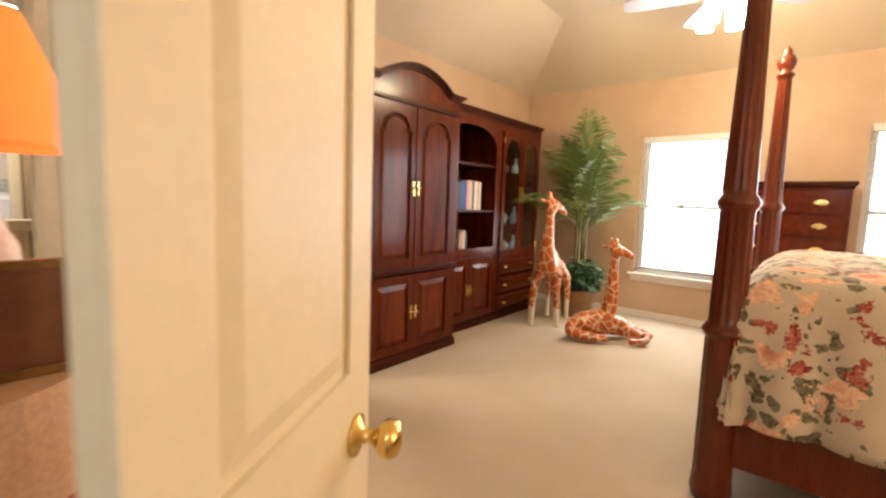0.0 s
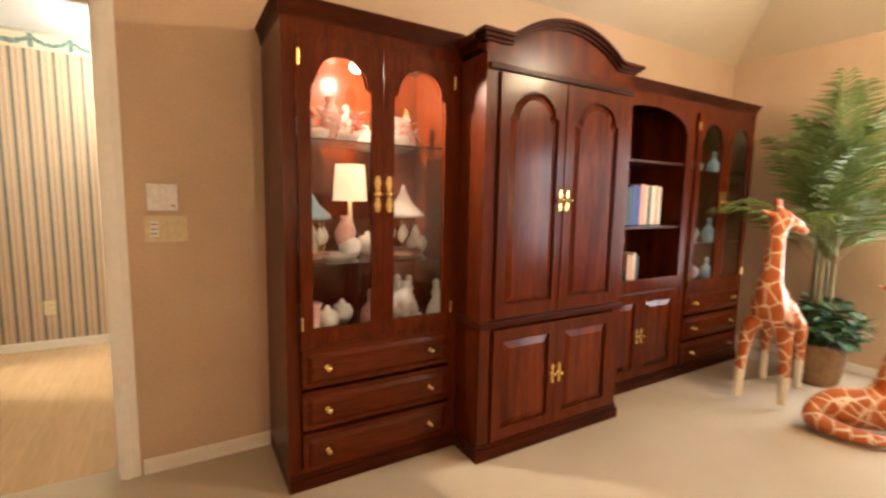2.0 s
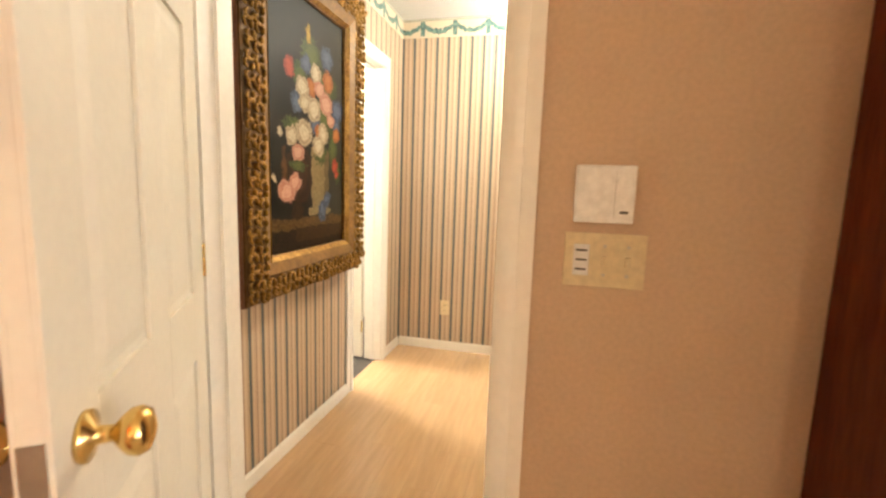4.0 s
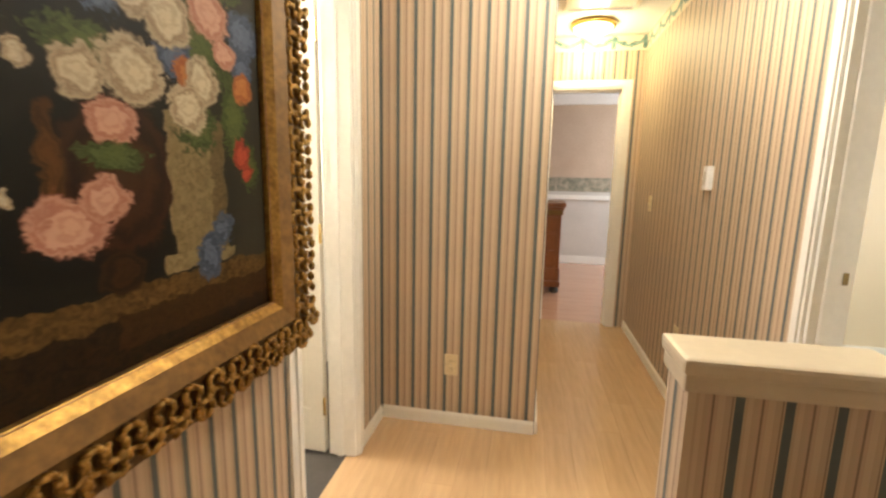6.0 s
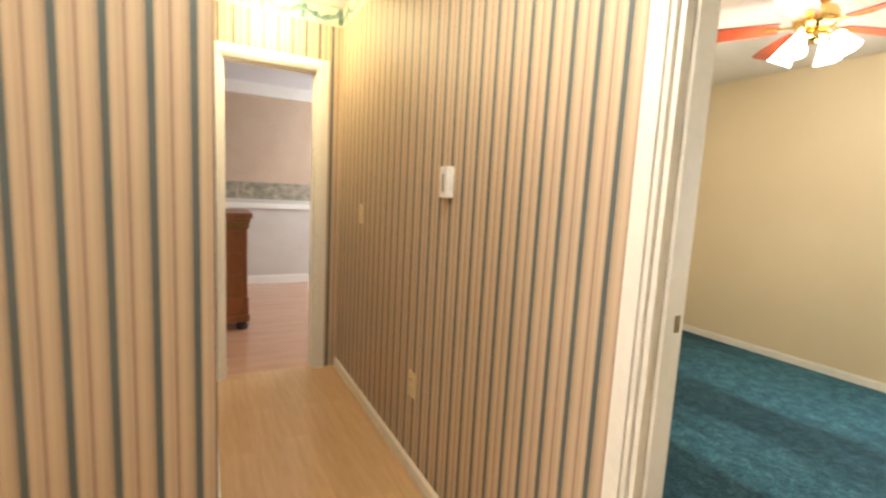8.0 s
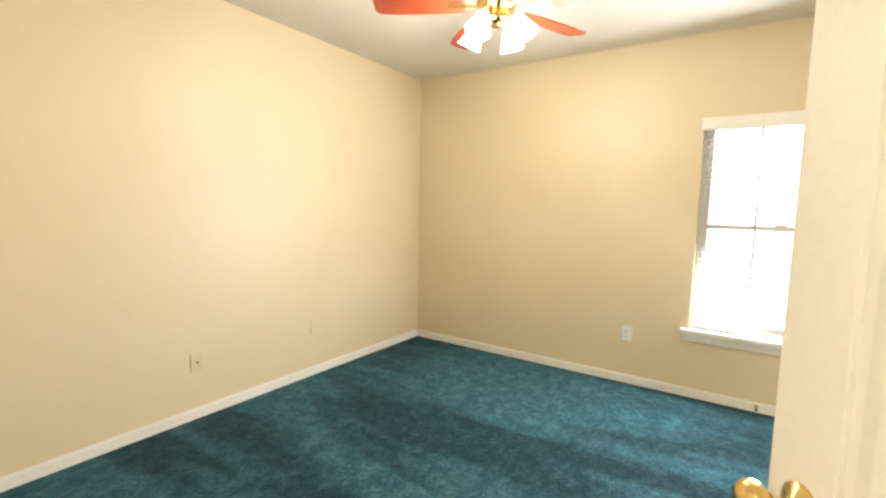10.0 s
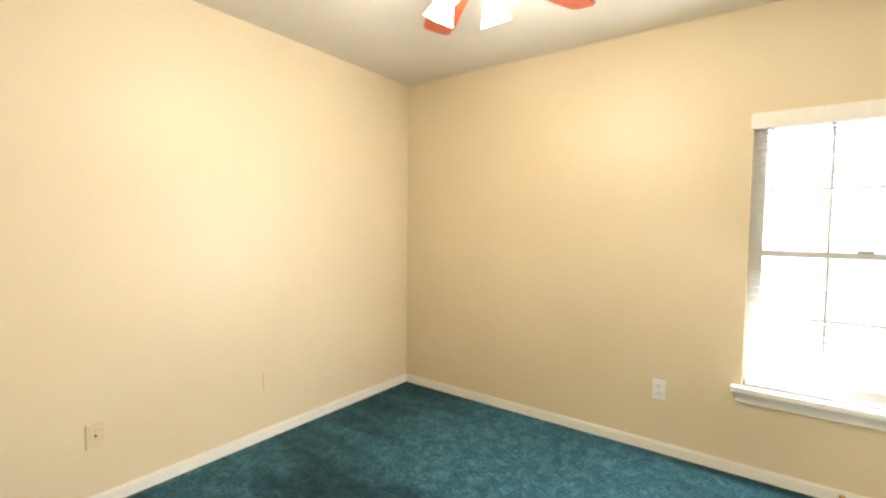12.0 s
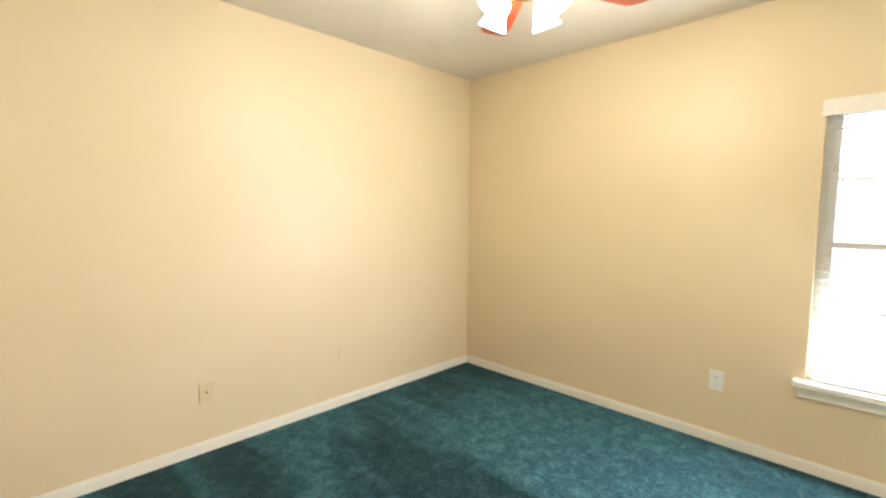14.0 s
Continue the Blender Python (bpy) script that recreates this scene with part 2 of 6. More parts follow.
def giraffe_coat(name, white_below):
    m, t, b = mat(name, .3)
    v = coords(t, 1, 1, .8)
    vo = nd(t, "ShaderNodeTexVoronoi", Scale=14)
    vo.feature = 'DISTANCE_TO_EDGE'
    t.links.new(v, vo.inputs["Vector"])
    n = nd(t, "ShaderNodeTexNoise", Scale=18, Detail=3)
    t.links.new(v, n.inputs["Vector"])
    patch = ramp(t, n.outputs["Fac"], ((.3, (.38, .080, .012)), (.7, (.54, .135, .025))))
    line = ramp(t, vo.outputs["Distance"], ((.035, (1, 1, 1)), (.065, (0, 0, 0))))
    s = t.nodes.new("ShaderNodeSeparateXYZ")
    t.links.new(v, s.inputs[0])
    stocking = math_n(t, 'LESS_THAN', math_n(t, 'ADD', s.outputs[2], math_n(t, 'MULTIPLY', n.outputs["Fac"], .06)), white_below)
    hoof = math_n(t, 'LESS_THAN', s.outputs[2], -.005)
    c = mixc(t, stocking, mixc(t, line, patch, (.80, .60, .40)), (.76, .66, .50))
    t.links.new(mixc(t, hoof, c, (.02, .018, .015)), b.inputs["Base Color"])


giraffe_coat("giraffe_coat", .19)
giraffe_coat("giraffe_coat_lying", .035)
noisy("giraffe_cream", (.74, .62, .45), (.82, .72, .56), 8, .4)


def floral():
    """Comforter print: grey-green ground with peach roses, red blooms and olive leaves."""
    m, t, b = mat("floral_cloth", .85, 0, .2)
    v = coords(t)
    warp = nd(t, "ShaderNodeTexNoise", Scale=11, Detail=4)
    t.links.new(v, warp.inputs["Vector"])
    wv = mixc(t, .14, v, warp.outputs["Color"])
    ground = ramp(t, nd_link(t, "ShaderNodeTexNoise", v, "Fac", Scale=4, Detail=3), ((.3, (.46, .40, .31)), (.7, (.64, .55, .43))))
    big = nd(t, "ShaderNodeTexVoronoi", Scale=7.5)
    t.links.new(wv, big.inputs["Vector"])
    small = nd(t, "ShaderNodeTexVoronoi", Scale=24)
    t.links.new(wv, small.inputs["Vector"])
    mid = nd(t, "ShaderNodeTexVoronoi", Scale=13)
    t.links.new(wv, mid.inputs["Vector"])
    petal = nd_link(t, "ShaderNodeTexNoise", v, "Fac", Scale=38, Detail=4, Distortion=1.6)
    leafc = ramp(t, petal, ((.35, (.075, .070, .042)), (.65, (.26, .235, .155))))
    rosec = mixc(t, ramp(t, big.outputs["Distance"], ((.06, (1, 1, 1)), (.34, (0, 0, 0)))), ramp(t, petal, ((.34, (.66, .36, .23)), (.5, (.82, .56, .38)), (.66, (.86, .66, .48)))), (.60, .22, .14))
    redc = ramp(t, petal, ((.35, (.20, .030, .030)), (.65, (.58, .20, .15))))
    sep = t.nodes.new("ShaderNodeSeparateColor")
    t.links.new(small.outputs["Color"], sep.inputs[0])
    leaf_on = math_n(t, 'MULTIPLY', math_n(t, 'LESS_THAN', small.outputs["Distance"], .50), math_n(t, 'GREATER_THAN', sep.outputs[0], .42))
    c = mixc(t, leaf_on, ground, leafc)
    sep2 = t.nodes.new("ShaderNodeSeparateColor")
    t.links.new(mid.outputs["Color"], sep2.inputs[0])
    red_on = math_n(t, 'MULTIPLY', math_n(t, 'LESS_THAN', math_n(t, 'ADD', mid.outputs["Distance"], math_n(t, 'MULTIPLY', math_n(t, 'SUBTRACT', petal, .5), .6)), .36), math_n(t, 'GREATER_THAN', sep2.outputs[1], .70))
    c = mixc(t, red_on, c, redc)
    sep3 = t.nodes.new("ShaderNodeSeparateColor")
    t.links.new(big.outputs["Color"], sep3.inputs[0])
    rose_on = math_n(t, 'MULTIPLY', math_n(t, 'LESS_THAN', math_n(t, 'ADD', big.outputs["Distance"], math_n(t, 'MULTIPLY', math_n(t, 'SUBTRACT', petal, .5), .35)), .42), math_n(t, 'GREATER_THAN', sep3.outputs[2], .22))
    c = mixc(t, rose_on, c, rosec)
    t.links.new(c, b.inputs["Base Color"])
    bump(t, b, petal, .1, .004)


def nd_link(t, kind, vec, out, **kw):
    n = nd(t, kind, **kw)
    t.links.new(vec, n.inputs["Vector"])
    return n.outputs[out]


floral()

# ---- mesh helpers ----


def box(bm, x0, x1, y0, y1, z0, z1, bev=0.0):
    m = Matrix.Translation(((x0 + x1) / 2, (y0 + y1) / 2, (z0 + z1) / 2)) @ Matrix.Diagonal((abs(x1 - x0), abs(y1 - y0), abs(z1 - z0), 1))
    vs = bmesh.ops.create_cube(bm, size=1, matrix=m)["verts"]
    if bev:
        es = list({e for v in vs for e in v.link_edges})
        bmesh.ops.bevel(bm, geom=es, offset=bev, segments=2, affect='EDGES', profile=.6)
    return bm


def boxes(*rows, bev=0.0):
    bm = bmesh.new()
    for r in rows:
        box(bm, *r, bev=bev)
    return bm


def lathe(profile, seg=20, center=(0, 0, 0), flute=0, depth=0.0):
    """A turned shape from (radius, z) rows; fluted where asked."""
    bm = bmesh.new()
    rings = []
    for r, z, *f in profile:
        ring = []
        for k in range(seg):
            a = 2 * math.pi * k / seg
            rr = r
            if f and f[0]:
                rr = r * (1 - depth * (.5 + .5 * math.cos(flute * a)))
            ring.append(bm.verts.new((center[0] + rr * math.cos(a), center[1] + rr * math.sin(a), center[2] + z)))
        rings.append(ring)
    for a, b2 in zip(rings, rings[1:]):
        for k in range(seg):
            bm.faces.new((a[k], a[(k + 1) % seg], b2[(k + 1) % seg], b2[k]))
    if profile[0][0] > 1e-4:
        bm.faces.new(rings[0][::-1])
    if profile[-1][0] > 1e-4:
        bm.faces.new(rings[-1])
    return bm


def prism(pts, y0, y1, axis='y'):
    """A flat outline of (u, z) points drawn out in depth along an axis."""
    bm = bmesh.new()
    put = (lambda u, z, d: (u, d, z)) if axis == 'y' else (lambda u, z, d: (d, u, z))
    a = [bm.verts.new(put(u, z, y0)) for u, z in pts]
    c = [bm.verts.new(put(u, z, y1)) for u, z in pts]
    bm.faces.new(a)
    bm.faces.new(c[::-1])
    n = len(pts)
    for k in range(n):
        bm.faces.new((a[k], c[k], c[(k + 1) % n], a[(k + 1) % n]))
    bmesh.ops.recalc_face_normals(bm, faces=bm.faces)
    return bm


def mesh_of(name, bm, material, smooth=False):
    me = bpy.data.meshes.new(name)
    bm.normal_update()
    bm.to_mesh(me)
    bm.free()
    if smooth:
        for p in me.polygons:
            p.use_smooth = True
    me.materials.append(M[material])
    return me


def part(name, bm, material, parent, label="", smooth=False):
    ob = new(name, mesh_of(name, bm, material, smooth))
    ob.parent = parent
    if label:
        tagged(ob, label)
    return ob


def thing(name, at, label, category, group="", kind=""):
    ob = new(name)
    ob.location = at
    ob.empty_display_size = .1
    return tagged(ob, label, category, group, kind)


def solid(name, bm, material, label, category, group="", kind="structure", smooth=False):
    return tagged(new(name, mesh_of(name, bm, material, smooth)), label, category, group, kind)


# ---- setting: bedroom ----
WT = .12
EAST = 4.60
BH = 2.50
solid("floor_bedroom", boxes((-1.2, EAST + .3, -5.3, 0.10, -.1, 0)), "beige_carpet", "beige cut-pile carpet of the bedroom", "carpet")
solid("wall_north_bedroom", boxes((-1.07, -.85, 0, WT, 0, BH + 1.2), (-.85, -.065, 0, WT, 2.04, BH + 1.2), (-.065, EAST + .12, 0, WT, 0, BH + 1.2)), "bed_paper", "tan mottled wallpaper on the bedroom's long wall", "wall")
W1, W2 = (-2.21, -1.40), (-3.98, -3.17)
WZ = (.475, 1.925)
solid("wall_east_bedroom", boxes((EAST, EAST + .14, W1[1], 0, 0, BH + .9), (EAST, EAST + .14, W2[1], W1[0], 0, BH + .9), (EAST, EAST + .14, -5.3, W2[0], 0, BH + .9),
      (EAST, EAST + .14, W1[0], W1[1], 0, WZ[0]), (EAST, EAST + .14, W1[0], W1[1], WZ[1], BH + .9), (EAST, EAST + .14, W2[0], W2[1], 0, WZ[0]), (EAST, EAST + .14, W2[0], W2[1], WZ[1], BH + .9)),
      "bed_paper", "tan wallpapered window wall of the bedroom", "wall")
solid("wall_south_bedroom", boxes((-1.2, EAST + .14, -5.42, -5.3, 0, BH + .9)), "bed_paper", "tan wallpapered wall behind the bed", "wall")
solid("wall_west_bedroom", boxes((-1.07, -.95, -2.20, 0, 0, BH + .9), (-1.07, -.52, -2.32, -2.20, 0, BH + .9), (-.64, -.52, -2.54, -2.32, 0, BH + .9), (-.64, -.52, -3.35, -2.54, 2.04, BH + .9), (-.64, -.52, -5.3, -3.35, 0, BH + .9)),
      "bed_paper", "tan wallpapered wall with the dressing-room doorway", "wall")


def vault():
    """Hipped ceiling: four slopes off the walls and a flat middle."""
    bm = bmesh.new()
    x0, x1, y0, y1, a, h = -1.07, EAST + .02, -5.32, .02, .80, .52
    lo = [bm.verts.new(p) for p in ((x0, y0, BH), (x1, y0, BH), (x1, y1, BH), (x0, y1, BH))]
    hi = [bm.verts.new(p) for p in ((x0 + a, y0 + a, BH + h), (x1 - a, y0 + a, BH + h), (x1 - a, y1 - a, BH + h), (x0 + a, y1 - a, BH + h))]
    for k in range(4):
        bm.faces.new((lo[k], lo[(k + 1) % 4], hi[(k + 1) % 4], hi[k]))
    bm.faces.new(hi)
    top = [bm.verts.new((v.co.x, v.co.y, BH + .9)) for v in lo]
    bm.faces.new(top)
    for k in range(4):
        bm.faces.new((lo[k], top[k], top[(k + 1) % 4], lo[(k + 1) % 4]))
    bmesh.ops.recalc_face_normals(bm, faces=bm.faces)
    return bm


solid("ceiling_bedroom", vault(), "bed_ceiling", "cream painted vaulted ceiling of the bedroom", "ceiling")
solid("dressing_room_shell", boxes((-2.3, -2.2, -4.2, -2.3, 0, 2.6), (-2.3, -.64, -4.3, -4.2, 0, 2.6), (-2.3, -.64, -2.42, -2.32, 0, 2.6), (-2.3, -.64, -4.2, -2.42, 2.5, 2.6), (-2.3, -.64, -4.2, -2.42, -.1, 0)), "plain_plaster", "plain white plaster shell of the dressing room", "wall")
bulb("dressing_room_light", -1.35, -3.2, 1.7, 20, (.86, .93, 1), .12)


def skirting(name, rows, label="cream painted baseboard"):
    """Baseboard runs: x0, x1, y0, y1 of each strip."""
    bm = bmesh.new()
    for x0, x1, y0, y1 in rows:
        box(bm, x0, x1, y0, y1, 0, .058)
        g = .004
        dx, dy = (0, g) if x1 - x0 > y1 - y0 else (g, 0)
        box(bm, x0 + dx, x1 - dx, y0 + dy, y1 - dy, .057, .068)
    return solid(name, bm, "trim_white", label, "baseboard")


skirting("baseboard_bedroom", ((.012, .55, -.016, -.001), (4.13, EAST, -.016, -.001), (EAST - .016, EAST - .001, -5.3, -.02), (-.949, -.934, -2.2, 0)))


def casing(name, axis, at, u0, u1, h, face, w=.075, label="cream painted door casing"):
    """Door trim round an opening from u0 to u1 on a wall face; face is the side it stands proud to."""
    bm = bmesh.new()
    for d, g0, ww in ((.014, 0, w), (.021, .012, w * .5)):
        e0, e1 = (at, at + face * d)
        lo, hi = min(e0, e1), max(e0, e1)
        for a0, a1, z0, z1 in ((u0 - ww, u0 - g0, 0, h + g0), (u1 + g0, u1 + ww, 0, h + g0), (u0 - ww, u1 + ww, h + g0, h + ww)):
            if axis == 'x':
                box(bm, a0, a1, lo, hi, z0, z1)
            else:
                box(bm, lo, hi, a0, a1, z0, z1)
    return solid(name, bm, "trim_white", label, "door trim")


def jamb(name, axis, w0, w1, u0, u1, h, label="cream painted door jamb with stop"):
    bm = bmesh.new()
    m = (w0 + w1) / 2
    for a0, a1, z0, z1 in ((u0 - .002, u0 + .014, 0, h), (u1 - .014, u1 + .002, 0, h), (u0, u1, h - .014, h + .002)):
        if axis == 'x':
            box(bm, a0, a1, w0 - .003, w1 + .003, z0, z1)
        else:
            box(bm, w0 - .003, w1 + .003, a0, a1, z0, z1)
    for a0, a1, z0, z1 in ((u0 + .013, u0 + .024, 0, h - .013), (u1 - .024, u1 - .013, 0, h - .013), (u0 + .013, u1 - .013, h - .024, h - .013)):
        if axis == 'x':
            box(bm, a0, a1, m - .006, m + .024, z0, z1)
        else:
            box(bm, m - .024, m + .006, a0, a1, z0, z1)
    return solid(name, bm, "trim_white", label, "door jamb")


casing("trim_bedroom_door", 'x', 0, -.85, -.065, 2.03, -1, .065)
casing("trim_bedroom_door_hall_side", 'x', WT, -.85, -.065, 2.03, 1)
jamb("jamb_bedroom_door", 'x', 0, WT, -.85, -.065, 2.04)


def knob(parent, x, z, y0, sign, material="brass"):
    """Round door knob on a rose, standing off a leaf's face along y."""
    prof = ((.030, 0), (.030, .006), (.011, .012), (.010, .030), (.018, .036), (.027, .046), (.029, .056), (.024, .066), (.010, .071), (0.0005, .072))
    bm = lathe(prof, 20)
    bmesh.ops.rotate(bm, verts=bm.verts, matrix=Matrix.Rotation(radians(90 if sign < 0 else -90), 3, 'X'))
    bmesh.ops.translate(bm, verts=bm.verts, vec=(x, y0, z))
    bmesh.ops.recalc_face_normals(bm, faces=bm.faces)
    return part("door_knob", bm, material, parent, "round polished brass knob", True)


def panel_leaf(name, w, h, cols, rows, material, label, knob_z=.95, th=.035, margin=.11, hinges=(.2, 1.0, 1.82)):
    """Panelled door leaf: hinge at x = 0, latch at x = w, lying along x, with sunk, raised panels on both faces."""
    d = thing(name, (0, 0, 0), label, "door")
    bm = bmesh.new()
    box(bm, 0, w, -th / 2 + .008, th / 2 - .008, .012, h)
    us = [0]
    pw = (w - margin * (cols + 1)) / cols
    for c in range(cols):
        us += [margin * (c + 1) + pw * c, margin * (c + 1) + pw * (c + 1)]
    us += [w]
    for s in (-1, 1):
        lo, hi = sorted((s * (th / 2 - .008), s * th / 2))
        for k in range(0, len(us), 2):
            box(bm, us[k], us[k + 1], lo, hi, .012, h, .0015)
        zs = [.012] + [z for r in rows for z in r] + [h]
        for c in range(cols):
            for k in range(0, len(zs), 2):
                box(bm, us[1 + 2 * c], us[2 + 2 * c], lo, hi, zs[k], zs[k + 1])
    part("slab", bm, material, d)
    for s in (-1, 1):
        for c in range(cols):
            for z0, z1 in rows:
                x0, x1 = us[1 + 2 * c], us[2 + 2 * c]
                b2 = bmesh.new()
                base, top = s * (th / 2 - .0085), s * (th / 2 - .0015)
                o = [b2.verts.new(p) for p in ((x0 + .012, base, z0 + .012), (x1 - .012, base, z0 + .012), (x1 - .012, base, z1 - .012), (x0 + .012, base, z1 - .012))]
                i = [b2.verts.new(p) for p in ((x0 + .04, top, z0 + .04), (x1 - .04, top, z0 + .04), (x1 - .04, top, z1 - .04), (x0 + .04, top, z1 - .04))]
                b2.faces.new(i)
                for k in range(4):
                    b2.faces.new((o[k], o[(k + 1) % 4], i[(k + 1) % 4], i[k]))
                bmesh.ops.recalc_face_normals(b2, faces=b2.faces)
                part("panel", b2, material, d)
    for s in (-1, 1):
        knob(d, w - .065, knob_z, s * th / 2, s)
    part("latch_plate", boxes((w - .001, w + .002, -.012, .012, knob_z - .03, knob_z + .03)), "steel", d, "steel latch plate")
    for z in hinges:
        part("hinge", lathe(((.006, 0), (.006, .085)), 8, (-.004, th / 2, z)), "brass", d, "brass hinge")
    return d


SIX = ((.22, .82), (.98, 1.58), (1.68, 1.92))
door1 = panel_leaf("door_bedroom", .755, 2.02, 2, SIX, "door_white", "open white six-panel door with brass knobs to the hall")
door1.matrix_world = pose(-.845, -.03, 0, 0, 0, -58.5)
tagged(door1, kind="structure")
door2 = panel_leaf("door_dressing_room", .455, 2.02, 1, ((.22, .72), (.93, 1.90)), "cream_door", "open cream narrow panelled door with brass knob", .83, th=.030, margin=.085, hinges=(.2, 1.78))
door2.matrix_world = pose(-.436, -2.566, 0, 0, 0, 30.5)
tagged(door2, kind="structure")
casing("trim_dressing_door", 'y', -.52, -3.35, -2.54, 2.04, 1)
jamb("jamb_dressing_door", 'y', -.64, -.52, -3.35, -2.54, 2.04)


def window(name, axis_x, y0, y1, z0, z1, label, cols=2, blind=True, half_rows=2):
    """Double-hung window in a wall whose room face is at axis_x; outside is +x."""
    w = thing(name, (axis_x, (y0 + y1) / 2, z0), label, "window", kind="structure")

    def p(nm, bm, m_, lab=""):
        bmesh.ops.translate(bm, verts=bm.verts, vec=(-axis_x, -(y0 + y1) / 2, -z0))
        return part(nm, bm, m_, w, lab)
    X = axis_x
    p("window_frame", boxes((X + .06, X + .13, y0, y0 + .03, z0, z1), (X + .06, X + .13, y1 - .03, y1, z0, z1), (X + .06, X + .13, y0 + .03, y1 - .03, z0, z0 + .03), (X + .06, X + .13, y0 + .03, y1 - .03, z1 - .03, z1)), "trim_white")
    zm = (z0 + z1) / 2
    for nm, a, c, x in (("lower_sash", z0 + .03, zm + .015, X + .075), ("upper_sash", zm - .015, z1 - .03, X + .10)):
        p(nm, boxes((x, x + .025, y0 + .03, y0 + .06, a, c), (x, x + .025, y1 - .06, y1 - .03, a, c), (x, x + .025, y0 + .06, y1 - .06, a, a + .03), (x, x + .025, y0 + .06, y1 - .06, c - .03, c)), "trim_white")
        bm = bmesh.new()
        for k in range(1, cols):
            u = y0 + .06 + (y1 - y0 - .12) * k / cols
            box(bm, x + .006, x + .018, u - .007, u + .007, a + .03, c - .03)
        for k in range(1, half_rows):
            v = a + .03 + (c - a - .06) * k / half_rows
            box(bm, x + .007, x + .017, y0 + .06, y1 - .06, v - .007, v + .007)
        p("muntins", bm, "trim_white")
        g = p("pane", boxes((x + .010, x + .014, y0 + .055, y1 - .055, a + .025, c - .025)), "glass")
        g.visible_shadow = False
    p("sash_lock", boxes((X + .06, X + .076, (y0 + y1) / 2 - .03, (y0 + y1) / 2 + .03, zm + .015, zm + .03), bev=.003), "steel")
    p("window_sill", boxes((X - .05, X + .06, y0 - .05, y1 + .05, z0 - .028, z0 + .002), bev=.005), "trim_white")
    p("apron", boxes((X - .016, X - .001, y0 - .03, y1 + .03, z0 - .085, z0 - .028), bev=.003), "trim_white")
    return w


def blind(name, x, y0, y1, z0, z1, label, pitch=.043, depth=.046, tilt=0):
    """Slatted blind hung in a window's reveal, slats level."""
    b_ = thing(name, (x, (y0 + y1) / 2, z1), label, "window blind")
    yc = (y0 + y1) / 2
    hw = (y1 - y0) / 2
    part("headrail", boxes((-.03, .03, -hw, hw, -.065, 0), bev=.004), "blind_white", b_)
    me = mesh_of("slat", boxes((-depth / 2, depth / 2, -hw + .005, hw - .005, -.0012, .0012)), "blind_white")
    n = int((z1 - z0 - .11) / pitch)
    for k in range(n):
        s = new("slat", me)
        s.parent = b_
        s.location = (0, 0, -.09 - pitch * k)
        s.rotation_euler = (0, radians(tilt), 0)
    part("bottom_rail", boxes((-.026, .026, -hw + .004, hw - .004, z0 - z1 + .004, z0 - z1 + .022), bev=.003), "blind_white", b_)
    for u in (-hw + .12, hw - .12):
        part("ladder_cord", boxes((-.024, -.022, u - .0015, u + .0015, z0 - z1 + .02, -.06), (.022, .024, u - .0015, u + .0015, z0 - z1 + .02, -.06)), "blind_white", b_)
    part("wand", lathe(((.004, -.7), (.004, -.07)), 8, (-.035, hw - .07, 0)), "blind_white", b_)
    return b_


window("window_bedroom_1", EAST, W1[0], W1[1], *WZ, "white double-hung bedroom window with bright daylight")
window("window_bedroom_2", EAST, W2[0], W2[1], *WZ, "white double-hung bedroom window beside the chest")
for y0, y1 in (W1, W2):
    blind("window_blind", EAST + .03, y0 + .01, y1 - .01, WZ[0] + .005, WZ[1], "white slatted blind lowered with its slats level")
solid("backdrop_bedroom", boxes((EAST + 2.4, EAST + 2.42, -7, 1.5, -.5, 4)), "window_haze", "overexposed daylight outside the bedroom", "backdrop")

# ---- setting: hall ----
HW, HE, SY, EY = -1.11, .50, 2.315, 4.19
HC = 2.455
OT = .095
G_Y0, G_Y1 = .92, 1.685
B_Y0, B_Y1 = 1.455, 1.95
STUB_X = -.294
solid("wall_west_hall", boxes((HW - WT, HW, WT, B_Y0, 0, HC), (HW - WT, HW, B_Y0, B_Y1, 2.04, HC), (HW - WT, HW, B_Y1, SY + .1, 0, HC)), "stripe_y", "striped wallpaper wall with the bathroom doorway", "wall")
solid("wall_stub_hall", boxes((HW, STUB_X, SY, EY, 0, HC)), "stripe_x", "striped wallpaper wall facing down the hall", "wall")
solid("wall_passage_west", boxes((STUB_X, STUB_X + .003, SY + .002, EY, 0, HC)), "stripe_y", "striped wallpaper side of the passage", "wall")
solid("wall_east_hall", boxes((HE, HE + OT, WT, G_Y0, 0, HC), (HE, HE + OT, G_Y0, G_Y1, 2.04, HC), (HE, HE + OT, G_Y1, EY, 0, HC)), "stripe_y", "striped wallpaper wall with the office doorway", "wall")
O0, O1 = -.235, .345
solid("wall_end_hall", boxes((STUB_X, O0, EY, EY + WT, 0, HC), (O0, O1, EY, EY + WT, 2.035, HC), (O1, HE + .4, EY, EY + WT, 0, HC)), "stripe_x", "striped wallpaper above the doorway at the passage's end", "wall")
solid("wall_south_hall", boxes((HW - WT, -.85, WT, WT + .004, 0, HC), (-.05, HE, WT, WT + .004, 0, HC), (-.85, -.05, WT, WT + .004, 2.06, HC)), "stripe_x", "striped wallpaper round the bedroom door", "wall")
solid("ceiling_hall", boxes((HW - .1, HE + .1, WT, EY + .1, HC, HC + .1)), "hall_ceiling", "white textured hall ceiling", "ceiling")
